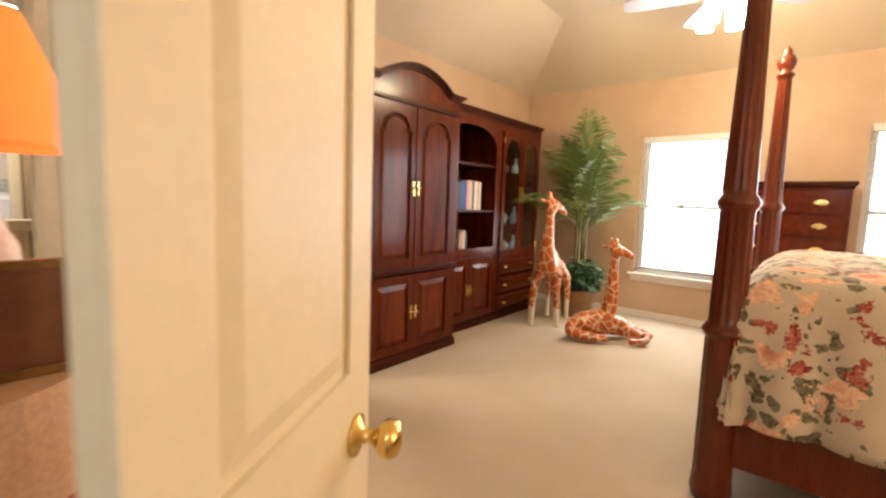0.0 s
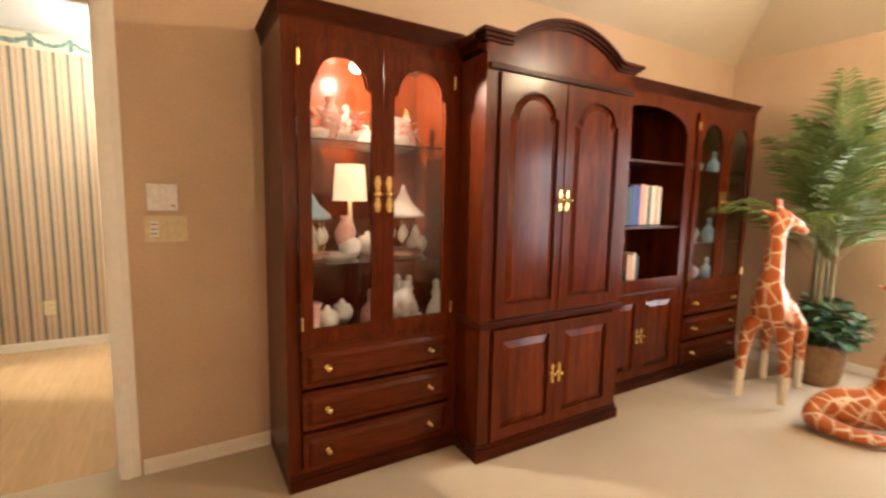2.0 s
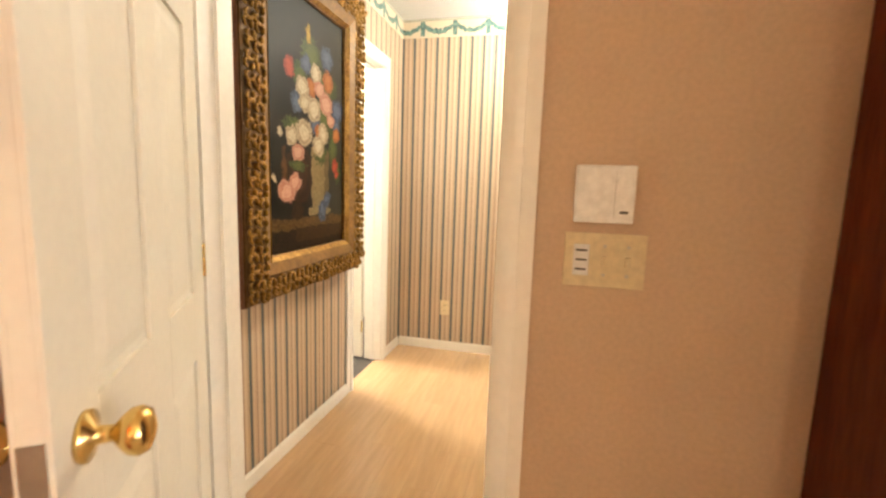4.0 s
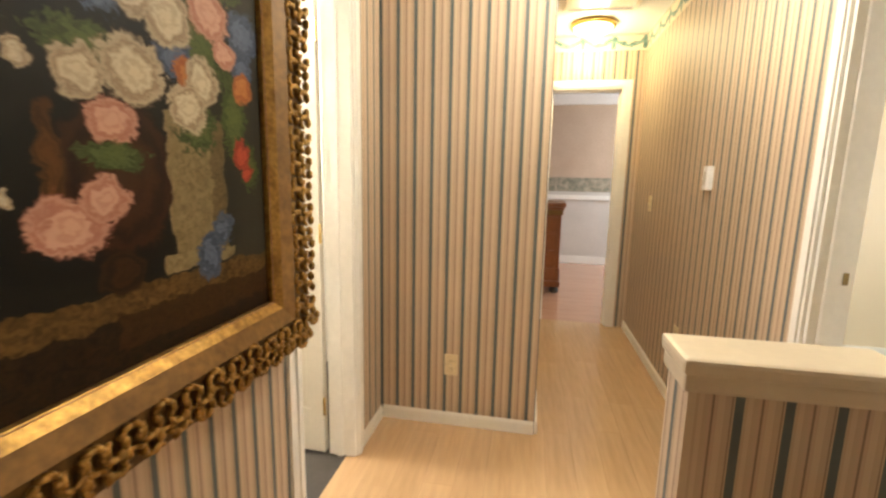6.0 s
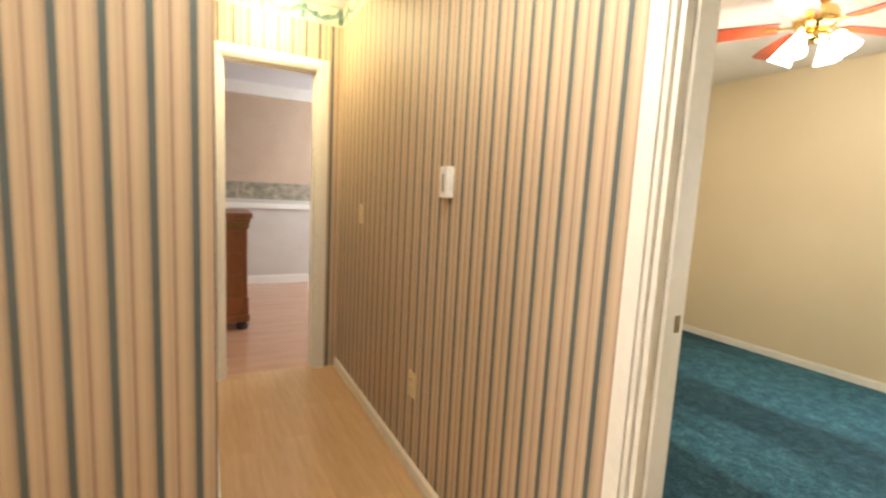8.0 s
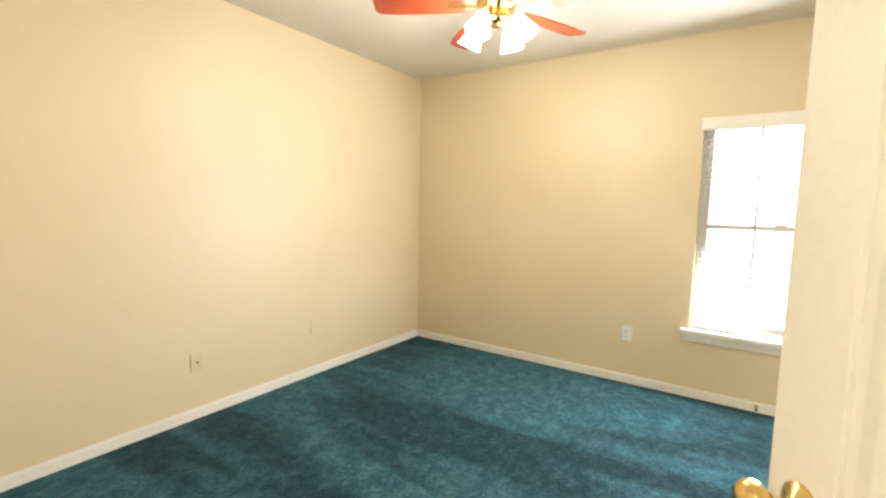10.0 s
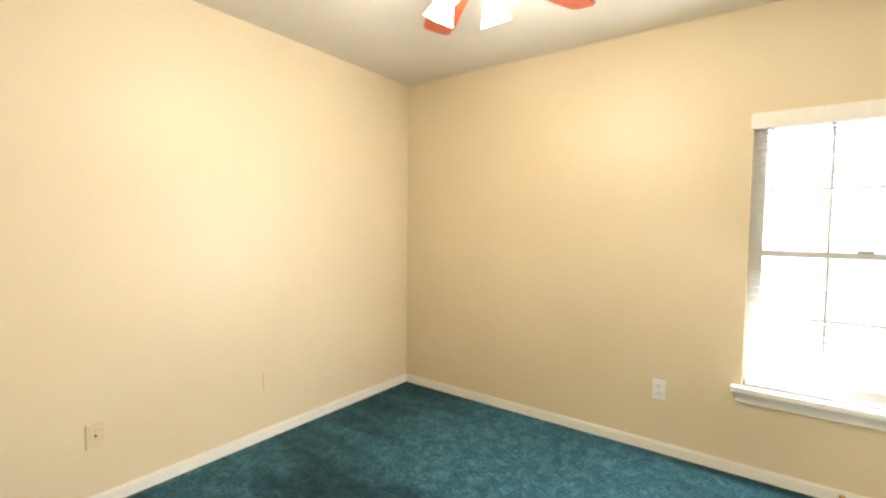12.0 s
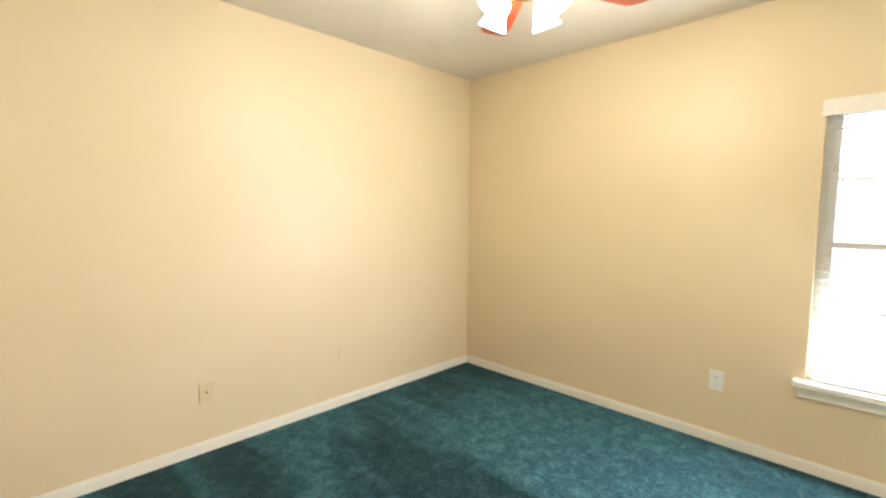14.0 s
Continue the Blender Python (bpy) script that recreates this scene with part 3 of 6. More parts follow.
solid("ceiling_hatch", boxes((-.20, -.17, 3.05, 3.62, HC - .02, HC + .001), (.25, .28, 3.05, 3.62, HC - .02, HC + .001), (-.17, .25, 3.05, 3.08, HC - .02, HC + .001), (-.17, .25, 3.59, 3.62, HC - .02, HC + .001), (-.17, .25, 3.08, 3.59, HC - .008, HC + .001)), "trim_white", "white panelled attic hatch with moulded frame", "attic hatch")
BZ = HC - .13
for ax, nm in ((0, "swag_x"), (1, "swag_y")):
    swag(nm, ax, BZ, HC)
e = .0025
solid("border_hall_x", boxes((HW + e, STUB_X - e, SY - e, SY - .0005, BZ, HC - .001), (STUB_X + .006, HE - e, EY - e, EY - .0005, BZ, HC - .001)), "swag_x", "cream border paper with a teal garland of swags", "wallpaper border")
solid("border_hall_y", boxes((HW + .0005, HW + e, WT + .01, SY - .004, BZ, HC - .001), (HE - e, HE - .0005, WT + .01, EY - .004, BZ, HC - .001)), "swag_y", "cream border paper with a teal garland of swags", "wallpaper border")
casing("trim_bathroom_door", 'y', HW, B_Y0, B_Y1, 2.03, 1)
jamb("jamb_bathroom_door", 'y', HW - WT, HW, B_Y0, B_Y1, 2.04)
casing("trim_office_door", 'y', HE, G_Y0, G_Y1, 2.03, -1, .06)
casing("trim_office_door_inside", 'y', HE + OT, G_Y0, G_Y1, 2.03, 1)
jamb("jamb_office_door", 'y', HE, HE + OT, G_Y0, G_Y1, 2.04)
solid("strike_plate", boxes((HE + .070, HE + .084, G_Y1 - .0165, G_Y1 - .0135, .995, 1.032)), "strike_metal", "worn dark brass strike plate in the door jamb", "strike plate", kind="")
solid("strike_plate", boxes((-.0815, -.0785, .04, .065, .92, .985)), "steel", "steel strike plate in the door jamb", "strike plate", kind="")
casing("trim_end_door", 'x', EY, O0, O1, 2.03, -1, .065)
jamb("jamb_end_door", 'x', EY, EY + WT, O0, O1, 2.035)
skirting("baseboard_hall", ((HW + .001, HW + .015, WT + .005, B_Y0 - .078), (HW + .001, HW + .015, B_Y1 + .078, SY - .016), (HW + .016, STUB_X, SY - .015, SY - .001), (STUB_X + .004, STUB_X + .018, SY, EY),
         (HE - .015, HE - .001, G_Y1 + .078, EY - .016), (HE - .015, HE - .001, WT + .005, G_Y0 - .078)))

# pony wall beside the office doorway
pony = thing("half_wall", (.118, 1.09, 0), "striped half wall with a white moulded cap", "half wall", kind="structure")
part("wall_body", boxes((-.155, .20, -.06, .06, 0, .905)), "stripe_x", pony)
part("end_board", boxes((-.170, -.155, -.062, .062, .0, .905)), "stripe_y", pony)
part("cap", boxes((-.188, .215, -.079, .079, .936, .969), bev=.010), "cap_cream", pony, "white moulded cap board")
part("cap_moulding", boxes((-.182, .205, -.072, .072, .900, .937), bev=.008), "cap_cream", pony)
part("foot_moulding", boxes((-.180, .205, -.072, .072, 0, .085), bev=.004), "trim_white", pony)

# bathroom beyond the side doorway
solid("bathroom_shell", boxes((-2.9, -2.8, .9, 2.9, 0, 2.5), (-2.9, HW - WT, .8, .9, 0, 2.5), (-2.9, HW - WT, 2.9, 3.0, 0, 2.5), (-2.9, HW - WT, .9, 2.9, 2.44, 2.5)), "plain_plaster", "white plaster bathroom walls", "wall")
solid("floor_bathroom", boxes((-2.9, HW - .03, .9, 2.9, -.1, -.004)), "dark_slot", "dark tiled bathroom floor", "floor")
bulb("bathroom_light", -1.9, 1.9, 2.1, LAMP['bath'], (1, .95, .88), .12)
bath_door = panel_leaf("door_bathroom", .53, 2.02, 2, SIX, "door_white", "open white panelled bathroom door", .93, margin=.07)
bath_door.matrix_world = pose(HW - WT - .02, B_Y1 - .012, 0, 0, 0, 176)
tagged(bath_door, kind="structure")

# room at the end of the passage
solid("floor_end_room", boxes((-3, 2.6, EY + .06, 7.3, -.1, -.012)), "laminate_red", "bare subfloor under the far room's planks", "floor")
solid("wall_far_room", boxes((-3, 2.6, 7.2, 7.3, 1.30, 2.60)), "end_wall_paper", "tan papered wall of the far room", "wall")
solid("wall_far_room_low", boxes((-3, 2.6, 7.2, 7.3, 0, 1.09)), "end_wall_low", "grey papered wall under the chair rail", "wall")
noisy("far_border", (.20, .22, .16), (.55, .47, .35), 14, .6, 40, .4, .0)
solid("border_far_room", boxes((-3, 2.6, 7.2, 7.3, 1.09, 1.30)), "far_border", "green scrolled border paper above the chair rail", "wallpaper border")
solid("walls_far_room_sides", boxes((-3.1, -3, EY + WT, 7.3, 0, 2.6), (2.6, 2.7, EY + WT, 7.3, 0, 2.6), (-3, STUB_X, EY, EY + WT - .01, 0, 2.6), (HE + .4, 2.6, EY, EY + WT - .01, 0, 2.6)), "end_wall_paper", "tan papered side walls of the far room", "wall")
solid("trim_far_room", boxes((-3, 2.6, 7.175, 7.2, .975, 1.04), (-3, 2.6, 7.18, 7.2, 0, .11), (-3, 2.6, 7.12, 7.2, 2.35, 2.49)), "trim_white", "white chair rail, baseboard and crown moulding", "trim")
solid("ceiling_far_room", boxes((-3, 2.6, EY + WT, 7.3, 2.49, 2.59)), "hall_ceiling", "white ceiling of the far room", "ceiling")
# far room has no window: this cool area lamp is added to brighten it
area_lamp("far_room_window_light", look((2.4, 6.2, 1.7), (0, 6.4, 1.0)), 1.2, 1.2, LAMP['end_room'], DAY)

# ---- setting: office with teal carpet ----
GX0, GX1, GY0, GY1 = HE + OT, 4.05, .125, 3.97
GW = (.70, 1.618)
GZ = (.485, 1.90)
solid("floor_office", boxes((HE + .06, GX1 + .12, GY0, GY1 + .1, -.1, .004)), "teal_carpet", "dark teal cut-pile carpet with vacuum marks", "carpet")
solid("wall_north_office", boxes((GX0, GX1 + .12, GY1, GY1 + .12, 0, HC)), "cream_wall", "cream satin painted wall", "wall")
solid("wall_east_office", boxes((GX1, GX1 + .14, GW[1], GY1, 0, HC), (GX1, GX1 + .14, GY0, GW[0], 0, HC), (GX1, GX1 + .14, GW[0], GW[1], 0, GZ[0]), (GX1, GX1 + .14, GW[0], GW[1], GZ[1], HC)), "cream_wall", "cream satin painted wall with a window", "wall")
solid("wall_south_office", boxes((GX0, GX1 + .14, WT + .001, GY0 + .02, 0, HC)), "cream_wall", "cream satin painted wall", "wall")
solid("wall_west_office", boxes((GX0, GX0 + .004, GY0, G_Y0 - .02, 0, HC), (GX0, GX0 + .004, G_Y1 + .02, GY1, 0, HC), (GX0, GX0 + .004, G_Y0 - .02, G_Y1 + .02, 2.06, HC)), "cream_wall", "cream satin painted wall round the doorway", "wall")
solid("ceiling_office", boxes((GX0, GX1 + .12, GY0, GY1 + .1, HC, HC + .1)), "white_ceiling", "white textured ceiling", "ceiling")
skirting("baseboard_office", ((GX0 + .02, GX1 - .016, GY1 - .015, GY1 - .001), (GX1 - .015, GX1 - .001, GY0 + .02, GY1 - .016), (GX0 + .005, GX0 + .019, G_Y1 + .08, GY1 - .016)), "cream painted office baseboard")
window("window_office", GX1, *GW, *GZ, "white double-hung window with muntins and bright daylight", 3, True, 2)
blind("window_blind", GX1 + .035, GW[0] + .01, GW[1] - .01, GZ[0] + .005, GZ[1], "white slatted blind lowered with its slats level", .042)
solid("window_head_board", boxes((GX1 - .014, GX1 - .001, GW[0] - .02, GW[1] + .012, GZ[1] - .07, GZ[1] + .01), bev=.003), "trim_white", "cream painted blind valance above the window", "valance")
solid("backdrop_office", boxes((GX1 + 2.4, GX1 + 2.42, -1, 4.2, -.5, 4)), "window_haze", "overexposed daylight outside the office", "backdrop")
office_door = panel_leaf("door_office", .76, 2.02, 2, SIX, "door_white", "open white six-panel door with brass knobs to the office", .95)
office_door.matrix_world = pose(GX0 + .012, G_Y0 + .02, 0, 0, 0, 27)
tagged(office_door, kind="structure")


def outlet(name, m, label, holes=True, material="ivory_plastic", w=.07, h=.114):
    """Wall plate: built facing -y, then placed."""
    o = thing(name, (0, 0, 0), label, "outlet" if holes else "switch")
    part("plate", boxes((-w / 2, w / 2, -.006, 0, -h / 2, h / 2), bev=.002), material, o)
    if holes:
        for z in (-.022, .022):
            part("socket", boxes((-.017, .017, -.0085, -.006, z - .014, z + .014), bev=.0015), material, o)
            part("slots", boxes((-.008, -.006, -.0092, -.0084, z - .004, z + .007), (.006, .008, -.0092, -.0084, z - .004, z + .007)), "dark_slot", o)
        part("screw", boxes((-.003, .003, -.0072, -.006, -.003, .003)), "steel", o)
    o.matrix_world = m
    return o


def toggle_plate(name, m, label, gangs, material="ivory_plastic", slider=False):
    w = .07 + .046 * (gangs - 1)
    o = outlet(name, m, label, False, material, w)
    for k in range(gangs):
        u = (k - (gangs - 1) / 2) * .046
        if slider and k == 0:
            part("slider_panel", boxes((u - .016, u + .016, -.008, -.006, -.033, .033), bev=.001), "white_plastic", o, "white slider control")
            for z in (-.02, 0, .02):
                part("mark", boxes((u - .011, u + .011, -.0092, -.008, z - .002, z + .002)), "dark_slot", o)
        else:
            part("toggle", boxes((u - .005, u + .005, -.018, -.006, -.012, .010), bev=.002), material, o)
            for z in (-.03, .03):
                part("screw", boxes((u - .003, u + .003, -.0072, -.006, z - .003, z + .003)), "steel", o)
    return o


outlet("wall_outlet", pose(GX1 - .0005, 2.018, .375, 0, 0, -90), "white duplex outlet on the cream wall", True, "white_plastic")
outlet("cable_jack_plate", pose(1.894, GY1 - .0005, .342), "ivory cable jack plate on the cream wall", False, "ivory_plastic")
part("jack", lathe(((.006, 0), (.006, .012)), 10), "brass", bpy.data.objects["cable_jack_plate"]).rotation_euler = (radians(90), 0, 0)
outlet("blank_plate", pose(2.766, GY1 - .0005, .368), "cream painted blank plate on the wall", False, "cream_wall")
outlet("wall_outlet", pose(-.728, SY - .0005, .331), "ivory duplex outlet on striped paper", True)
outlet("wall_outlet", pose(HE - .0005, 2.835, .41, 0, 0, -90), "ivory duplex outlet on striped paper", True)
toggle_plate("light_switch", pose(HE - .0005, 3.66, 1.125, 0, 0, -90), "ivory light switch on striped paper", 1)
toggle_plate("triple_switch", pose(.144, -.0005, 1.106), "ivory triple switch plate with a slider", 3, slider=True)
thermo = thing("thermostat", (0, 0, 0), "white upright thermostat on striped paper", "thermostat")
part("case", boxes((-.031, .031, -.03, 0, -.058, .058), bev=.005), "white_plastic", thermo)
part("dial_slot", boxes((-.010, .010, -.033, -.029, -.035, .030), bev=.001), "steel", thermo, "grey scale slot")
thermo.matrix_world = pose(HE - .0005, 2.58, 1.31, 0, 0, -90)
alarm = thing("alarm_keypad", (0, 0, 0), "white alarm keypad above the switches", "keypad")
part("case", boxes((-.058, .058, -.024, 0, -.058, .058), bev=.004), "white_plastic", alarm)
part("flap", boxes((-.054, .020, -.027, -.023, -.050, .054), bev=.002), "white_plastic", alarm)
part("button_strip", boxes((.026, .050, -.026, -.023, -.02, .05), bev=.001), "white_plastic", alarm)
part("badge", boxes((.030, .046, -.0262, -.0238, -.038, -.033)), "dark_slot", alarm, "small dark mark")
alarm.matrix_world = pose(.134, -.0005, 1.243)
solid("door_stop", lathe(((.012, 0), (.012, .006), (.005, .010), (.005, .05), (.009, .055), (.009, .068)), 12), "brass", "small brass door stop on the baseboard", "door stop", kind="").matrix_world = pose(GX1 - .016, 1.202, .045, 0, -90, 0)


def fan(name, at, blade_mat, label, n_lights, arm_mat="brass", drop=.0, angle=20, shade='bell', watts=20, blades=5, R=.62, tint=WARM):
    """Ceiling fan with a cluster of lit shades."""
    f = thing(name, at, label, "ceiling fan")
    part("canopy", lathe(((.07, 0), (.07, -.02), (.05, -.05), (.02, -.06)), 20), arm_mat, f, smooth=True)
    part("down_rod", lathe(((.012, -.06 - drop), (.012, -.05)), 10), arm_mat, f)
    z = -.06 - drop
    part("motor_housing", lathe(((.03, z), (.09, z - .02), (.105, z - .05), (.105, z - .09), (.08, z - .12), (.05, z - .14)), 28), arm_mat, f, "polished motor housing", True)
    zb = z - .10
    bm = bmesh.new()
    pts = [(.16, -.05), (.24, -.06), (.50, -.072), (R - .02, -.066), (R, -.04), (R, .04), (R - .02, .066), (.50, .072), (.24, .06), (.16, .05)]
    lo = [bm.verts.new((x, y, y * .18 - .004)) for x, y in pts]
    hi = [bm.verts.new((x, y, y * .18 + .004)) for x, y in pts]
    bm.faces.new(lo[::-1])
    bm.faces.new(hi)
    for k in range(len(pts)):
        bm.faces.new((lo[k], lo[(k + 1) % len(pts)], hi[(k + 1) % len(pts)], hi[k]))
    blade_me = mesh_of("blade", bm, blade_mat)
    iron_me = mesh_of("blade_iron", boxes((.08, .2, -.014, .014, -.006, .0), (.17, .25, -.03, .03, -.007, -.001)), arm_mat)
    for k in range(blades):
        a = angle + 360 / blades * k
        for nm, me in (("blade", blade_me), ("blade_iron", iron_me)):
            o = new(nm, me)
            o.parent = f
            o.matrix_local = pose(0, 0, zb, 0, 0, a)
    part("light_plate", lathe(((.05, zb - .03), (.07, zb - .06), (.06, zb - .085), (.0005, zb - .09)), 20), arm_mat, f, smooth=True)
    if shade == 'bell':
        prof = ((.022, 0), (.030, -.015), (.040, -.05), (.055, -.09), (.062, -.105), (.058, -.105), (.036, -.05), (.02, -.012))
        tilt = 28
    else:
        prof = ((.03, 0), (.048, -.006), (.05, -.02), (.05, -.13), (.046, -.13), (.046, -.02))
        tilt = 4
    sh = mesh_of("lamp_shade", lathe(prof, 24), "lit_glass", True)
    arm_me = mesh_of("lamp_arm", boxes((.04, .12, -.008, .008, -.008, .008), bev=.004), arm_mat)
    for k in range(n_lights):
        a = angle + 36 + 360 / n_lights * k
        o = new("lamp_shade", sh)
        o.parent = f
        o.matrix_local = pose(0, 0, 0, 0, 0, a) @ pose(.115, 0, zb - .075, 0, -tilt, 0)
        o2 = new("lamp_arm", arm_me)
        o2.parent = f
        o2.matrix_local = pose(0, 0, zb - .072, 0, 0, a)
        p_ = (Matrix.Translation(at) @ pose(0, 0, 0, 0, 0, a) @ pose(.115, 0, zb - .075, 0, -tilt, 0) @ Vector((0, 0, -.16)))
        bulb("fan_bulb", *p_, watts / n_lights, tint, .035)
    return f


fan("ceiling_fan", (2.66, 2.46, HC), "fan_red", "ceiling fan with cherry blades and four lit glass shades", 4, "brass", .0, 50, 'bell', LAMP['green_fan'], tint=SOFT)
fan("ceiling_fan", (3.0, -2.3, 3.02), "fan_steel_blue", "ceiling fan with grey blades and lit cylinder shades", 4, "steel", .27, 30, 'cyl', LAMP['bed_fan'])
vent = thing("ceiling_vent", (3.05, 2.28, HC), "white slatted ceiling vent", "ceiling vent")
part("frame", boxes((-.16, .16, -.085, -.065, -.008, 0), (-.16, .16, .065, .085, -.008, 0), (-.16, -.14, -.065, .065, -.008, 0), (.14, .16, -.065, .065, -.008, 0)), "trim_white", vent)
for k in range(6):
    part("slat", boxes((-.14, .14, -.058 + .022 * k, -.046 + .022 * k, -.006, -.002)), "trim_white", vent)

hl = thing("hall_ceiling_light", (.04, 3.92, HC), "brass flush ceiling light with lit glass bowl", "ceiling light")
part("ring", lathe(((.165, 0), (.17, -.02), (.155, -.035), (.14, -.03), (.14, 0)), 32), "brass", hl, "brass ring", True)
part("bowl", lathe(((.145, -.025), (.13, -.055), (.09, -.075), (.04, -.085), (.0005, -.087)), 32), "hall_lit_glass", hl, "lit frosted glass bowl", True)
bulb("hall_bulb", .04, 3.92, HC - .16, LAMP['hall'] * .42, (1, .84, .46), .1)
# second fitting and bulb added out of view, to brighten the stub wall
hl2_unseen = copy_thing(hl, pose(.02, 1.85, HC))
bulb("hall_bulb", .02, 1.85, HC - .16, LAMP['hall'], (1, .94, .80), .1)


# ---- floor boards ----
def boards(name, parent, x0, x1, y0, y1, along, w, ln, material, z=0.0, gap=.0004):
    """Boards as single pieces in a staggered bond, clipped to the rectangle."""
    rng = random.Random(7)
    cache = {}
    u0, u1, v0, v1 = (y0, y1, x0, x1) if along == 'y' else (x0, x1, y0, y1)
    v = v0
    while v < v1 - .01:
        ww = min(w, v1 - v)
        u = u0 - rng.random() * ln
        while u < u1:
            a, c = max(u, u0), min(u + ln, u1)
            if c - a > .02:
                key = (round(c - a, 3), round(ww, 3))
                if key not in cache:
                    bm = boxes((gap, c - a - gap, gap, ww - gap, -.010, 0)) if along == 'x' else boxes((gap, ww - gap, gap, c - a - gap, -.010, 0))
                    cache[key] = mesh_of(name, bm, material)
                o = new(name, cache[key])
                o.parent = parent
                o.location = (a, v, z) if along == 'x' else (v, a, z)
            u += ln
        v += w


hall_floor = solid("floor_hall", boxes((HW - .06, HE + .058, .10, EY + .06, -.1, -.0102)), "laminate", "honey laminate floor of the hall", "floor")

# ---- wall unit along the bedroom's north wall ----


def arch_pts(x0, x1, zs, rise, n=14, step=.022):
    """Points of an arched head with square shoulders, from x0 to x1."""
    xm, r = (x0 + x1) / 2, (x1 - x0) / 2 - step
    pts = [(x0, zs), (x0 + step * .3, zs), (x0 + step, zs + step * .5)]
    for k in range(1, n):
        a = math.pi * (1 - k / n)
        pts.append((xm + r * math.cos(a), zs + step * .5 + (rise - step * .5) * math.sin(a)))
    return pts + [(x1 - step, zs + step * .5), (x1 - step * .3, zs), (x1, zs)]


def arched_frame(x0, x1, z0, z1, y0, y1, stile=.05, rail=.05, rise=.10):
    """Door frame whose top rail is cut to an arch."""
    bm = boxes((x0, x0 + stile, y0, y1, z0, z1), (x1 - stile, x1, y0, y1, z0, z1), (x0 + stile, x1 - stile, y0, y1, z0, z0 + rail))
    a, c = x0 + stile, x1 - stile
    pts = arch_pts(a, c, z1 - rail - rise, rise)
    for (u, v), (u2, v2) in zip(pts, pts[1:]):
        if u2 - u < 1e-6:
            continue
        q = [bm.verts.new(p) for p in ((u, y0, v), (u2, y0, v2), (u2, y0, z1), (u, y0, z1), (u, y1, v), (u2, y1, v2), (u2, y1, z1), (u, y1, z1))]
        for f in ((0, 1, 2, 3), (7, 6, 5, 4), (0, 4, 5, 1)):
            bm.faces.new([q[k] for k in f])
    bmesh.ops.remove_doubles(bm, verts=bm.verts, dist=.0002)
    return bm


def inset_panel(x0, x1, z0, z1, y_base, y_top, slope=.035):
    bm = bmesh.new()
    o = [bm.verts.new(p) for p in ((x0, y_base, z0), (x1, y_base, z0), (x1, y_base, z1), (x0, y_base, z1))]
    i = [bm.verts.new(p) for p in ((x0 + slope, y_top, z0 + slope), (x1 - slope, y_top, z0 + slope), (x1 - slope, y_top, z1 - slope), (x0 + slope, y_top, z1 - slope))]
    bm.faces.new(i)
    for k in range(4):
        bm.faces.new((o[k], o[(k + 1) % 4], i[(k + 1) % 4], i[k]))
    bmesh.ops.recalc_face_normals(bm, faces=bm.faces)
    return bm


def arched_panel(x0, x1, z0, z1, rise, y_base, y_top, slope=.03):
    """Raised field under an arched head, its edges sloped back."""
    bm = bmesh.new()
    out = [(x0, z0), (x1, z0)] + arch_pts(x0, x1, z1 - rise, rise)[::-1]
    xm, zm = (x0 + x1) / 2, (z0 + z1) / 2
    inn = [(xm + (u - xm) * (1 - 2 * slope / (x1 - x0)), zm + (v - zm) * (1 - 2 * slope / (z1 - z0))) for u, v in out]
    o = [bm.verts.new((u, y_base, v)) for u, v in out]
    i = [bm.verts.new((u, y_top, v)) for u, v in inn]
    bm.faces.new(i)
    n = len(o)
    for k in range(n):
        bm.faces.new((o[k], o[(k + 1) % n], i[(k + 1) % n], i[k]))
    bmesh.ops.recalc_face_normals(bm, faces=bm.faces)
    return bm


def brass_button(parent, x, y, z, r=.013):
    bm = lathe(((.016, 0), (.016, .002), (.006, .005), (.006, .012), (r, .016), (r, .021), (.006, .026), (.0005, .026)), 14)
    bmesh.ops.rotate(bm, verts=bm.verts, matrix=Matrix.Rotation(radians(90), 3, 'X'))
    bmesh.ops.translate(bm, verts=bm.verts, vec=(x, y, z))
    return part("knob", bm, "brass", parent, "small brass knob", True)


def ornate_pull(parent, x, y, z, h=.16):
    """Pierced brass backplate with a button pull."""
    bm = bmesh.new()
    for dz, r in ((-.42, .014), (-.30, .018), (-.16, .014), (0, .016), (.16, .014), (.30, .018), (.42, .014)):
        r *= h / .16
        b2 = lathe(((r, 0), (r * .9, .003), (.0005, .0035)), 10)
        bmesh.ops.rotate(b2, verts=b2.verts, matrix=Matrix.Rotation(radians(90), 3, 'X'))
        bmesh.ops.translate(b2, verts=b2.verts, vec=(x, y, z + dz * h))
        me = bpy.data.meshes.new("tmp")
        b2.to_mesh(me)
        b2.free()
        bm.from_mesh(me)
        bpy.data.meshes.remove(me)
    box(bm, x - .006, x + .006, y - .003, y, z - h * .45, z + h * .45)
    part("backplate", bm, "brass", parent, "pierced brass backplate")
    brass_button(parent, x, y, z, .013 if h > .12 else .010)


def crown(bm, x0, x1, yf, z0, z1, lx=True, rx=True):
    """Stepped crown moulding growing outwards to the top."""
    n = 9
    for k in range(n):
        g = .003 + .022 * (k / (n - 1)) ** 1.6
        a, c = z0 + (z1 - z0) * k / n, z0 + (z1 - z0) * (k + 1) / n
        box(bm, x0 - (g if lx else 0), x1 + (g if rx else 0), yf - g, -.01, a, c)
    return bm


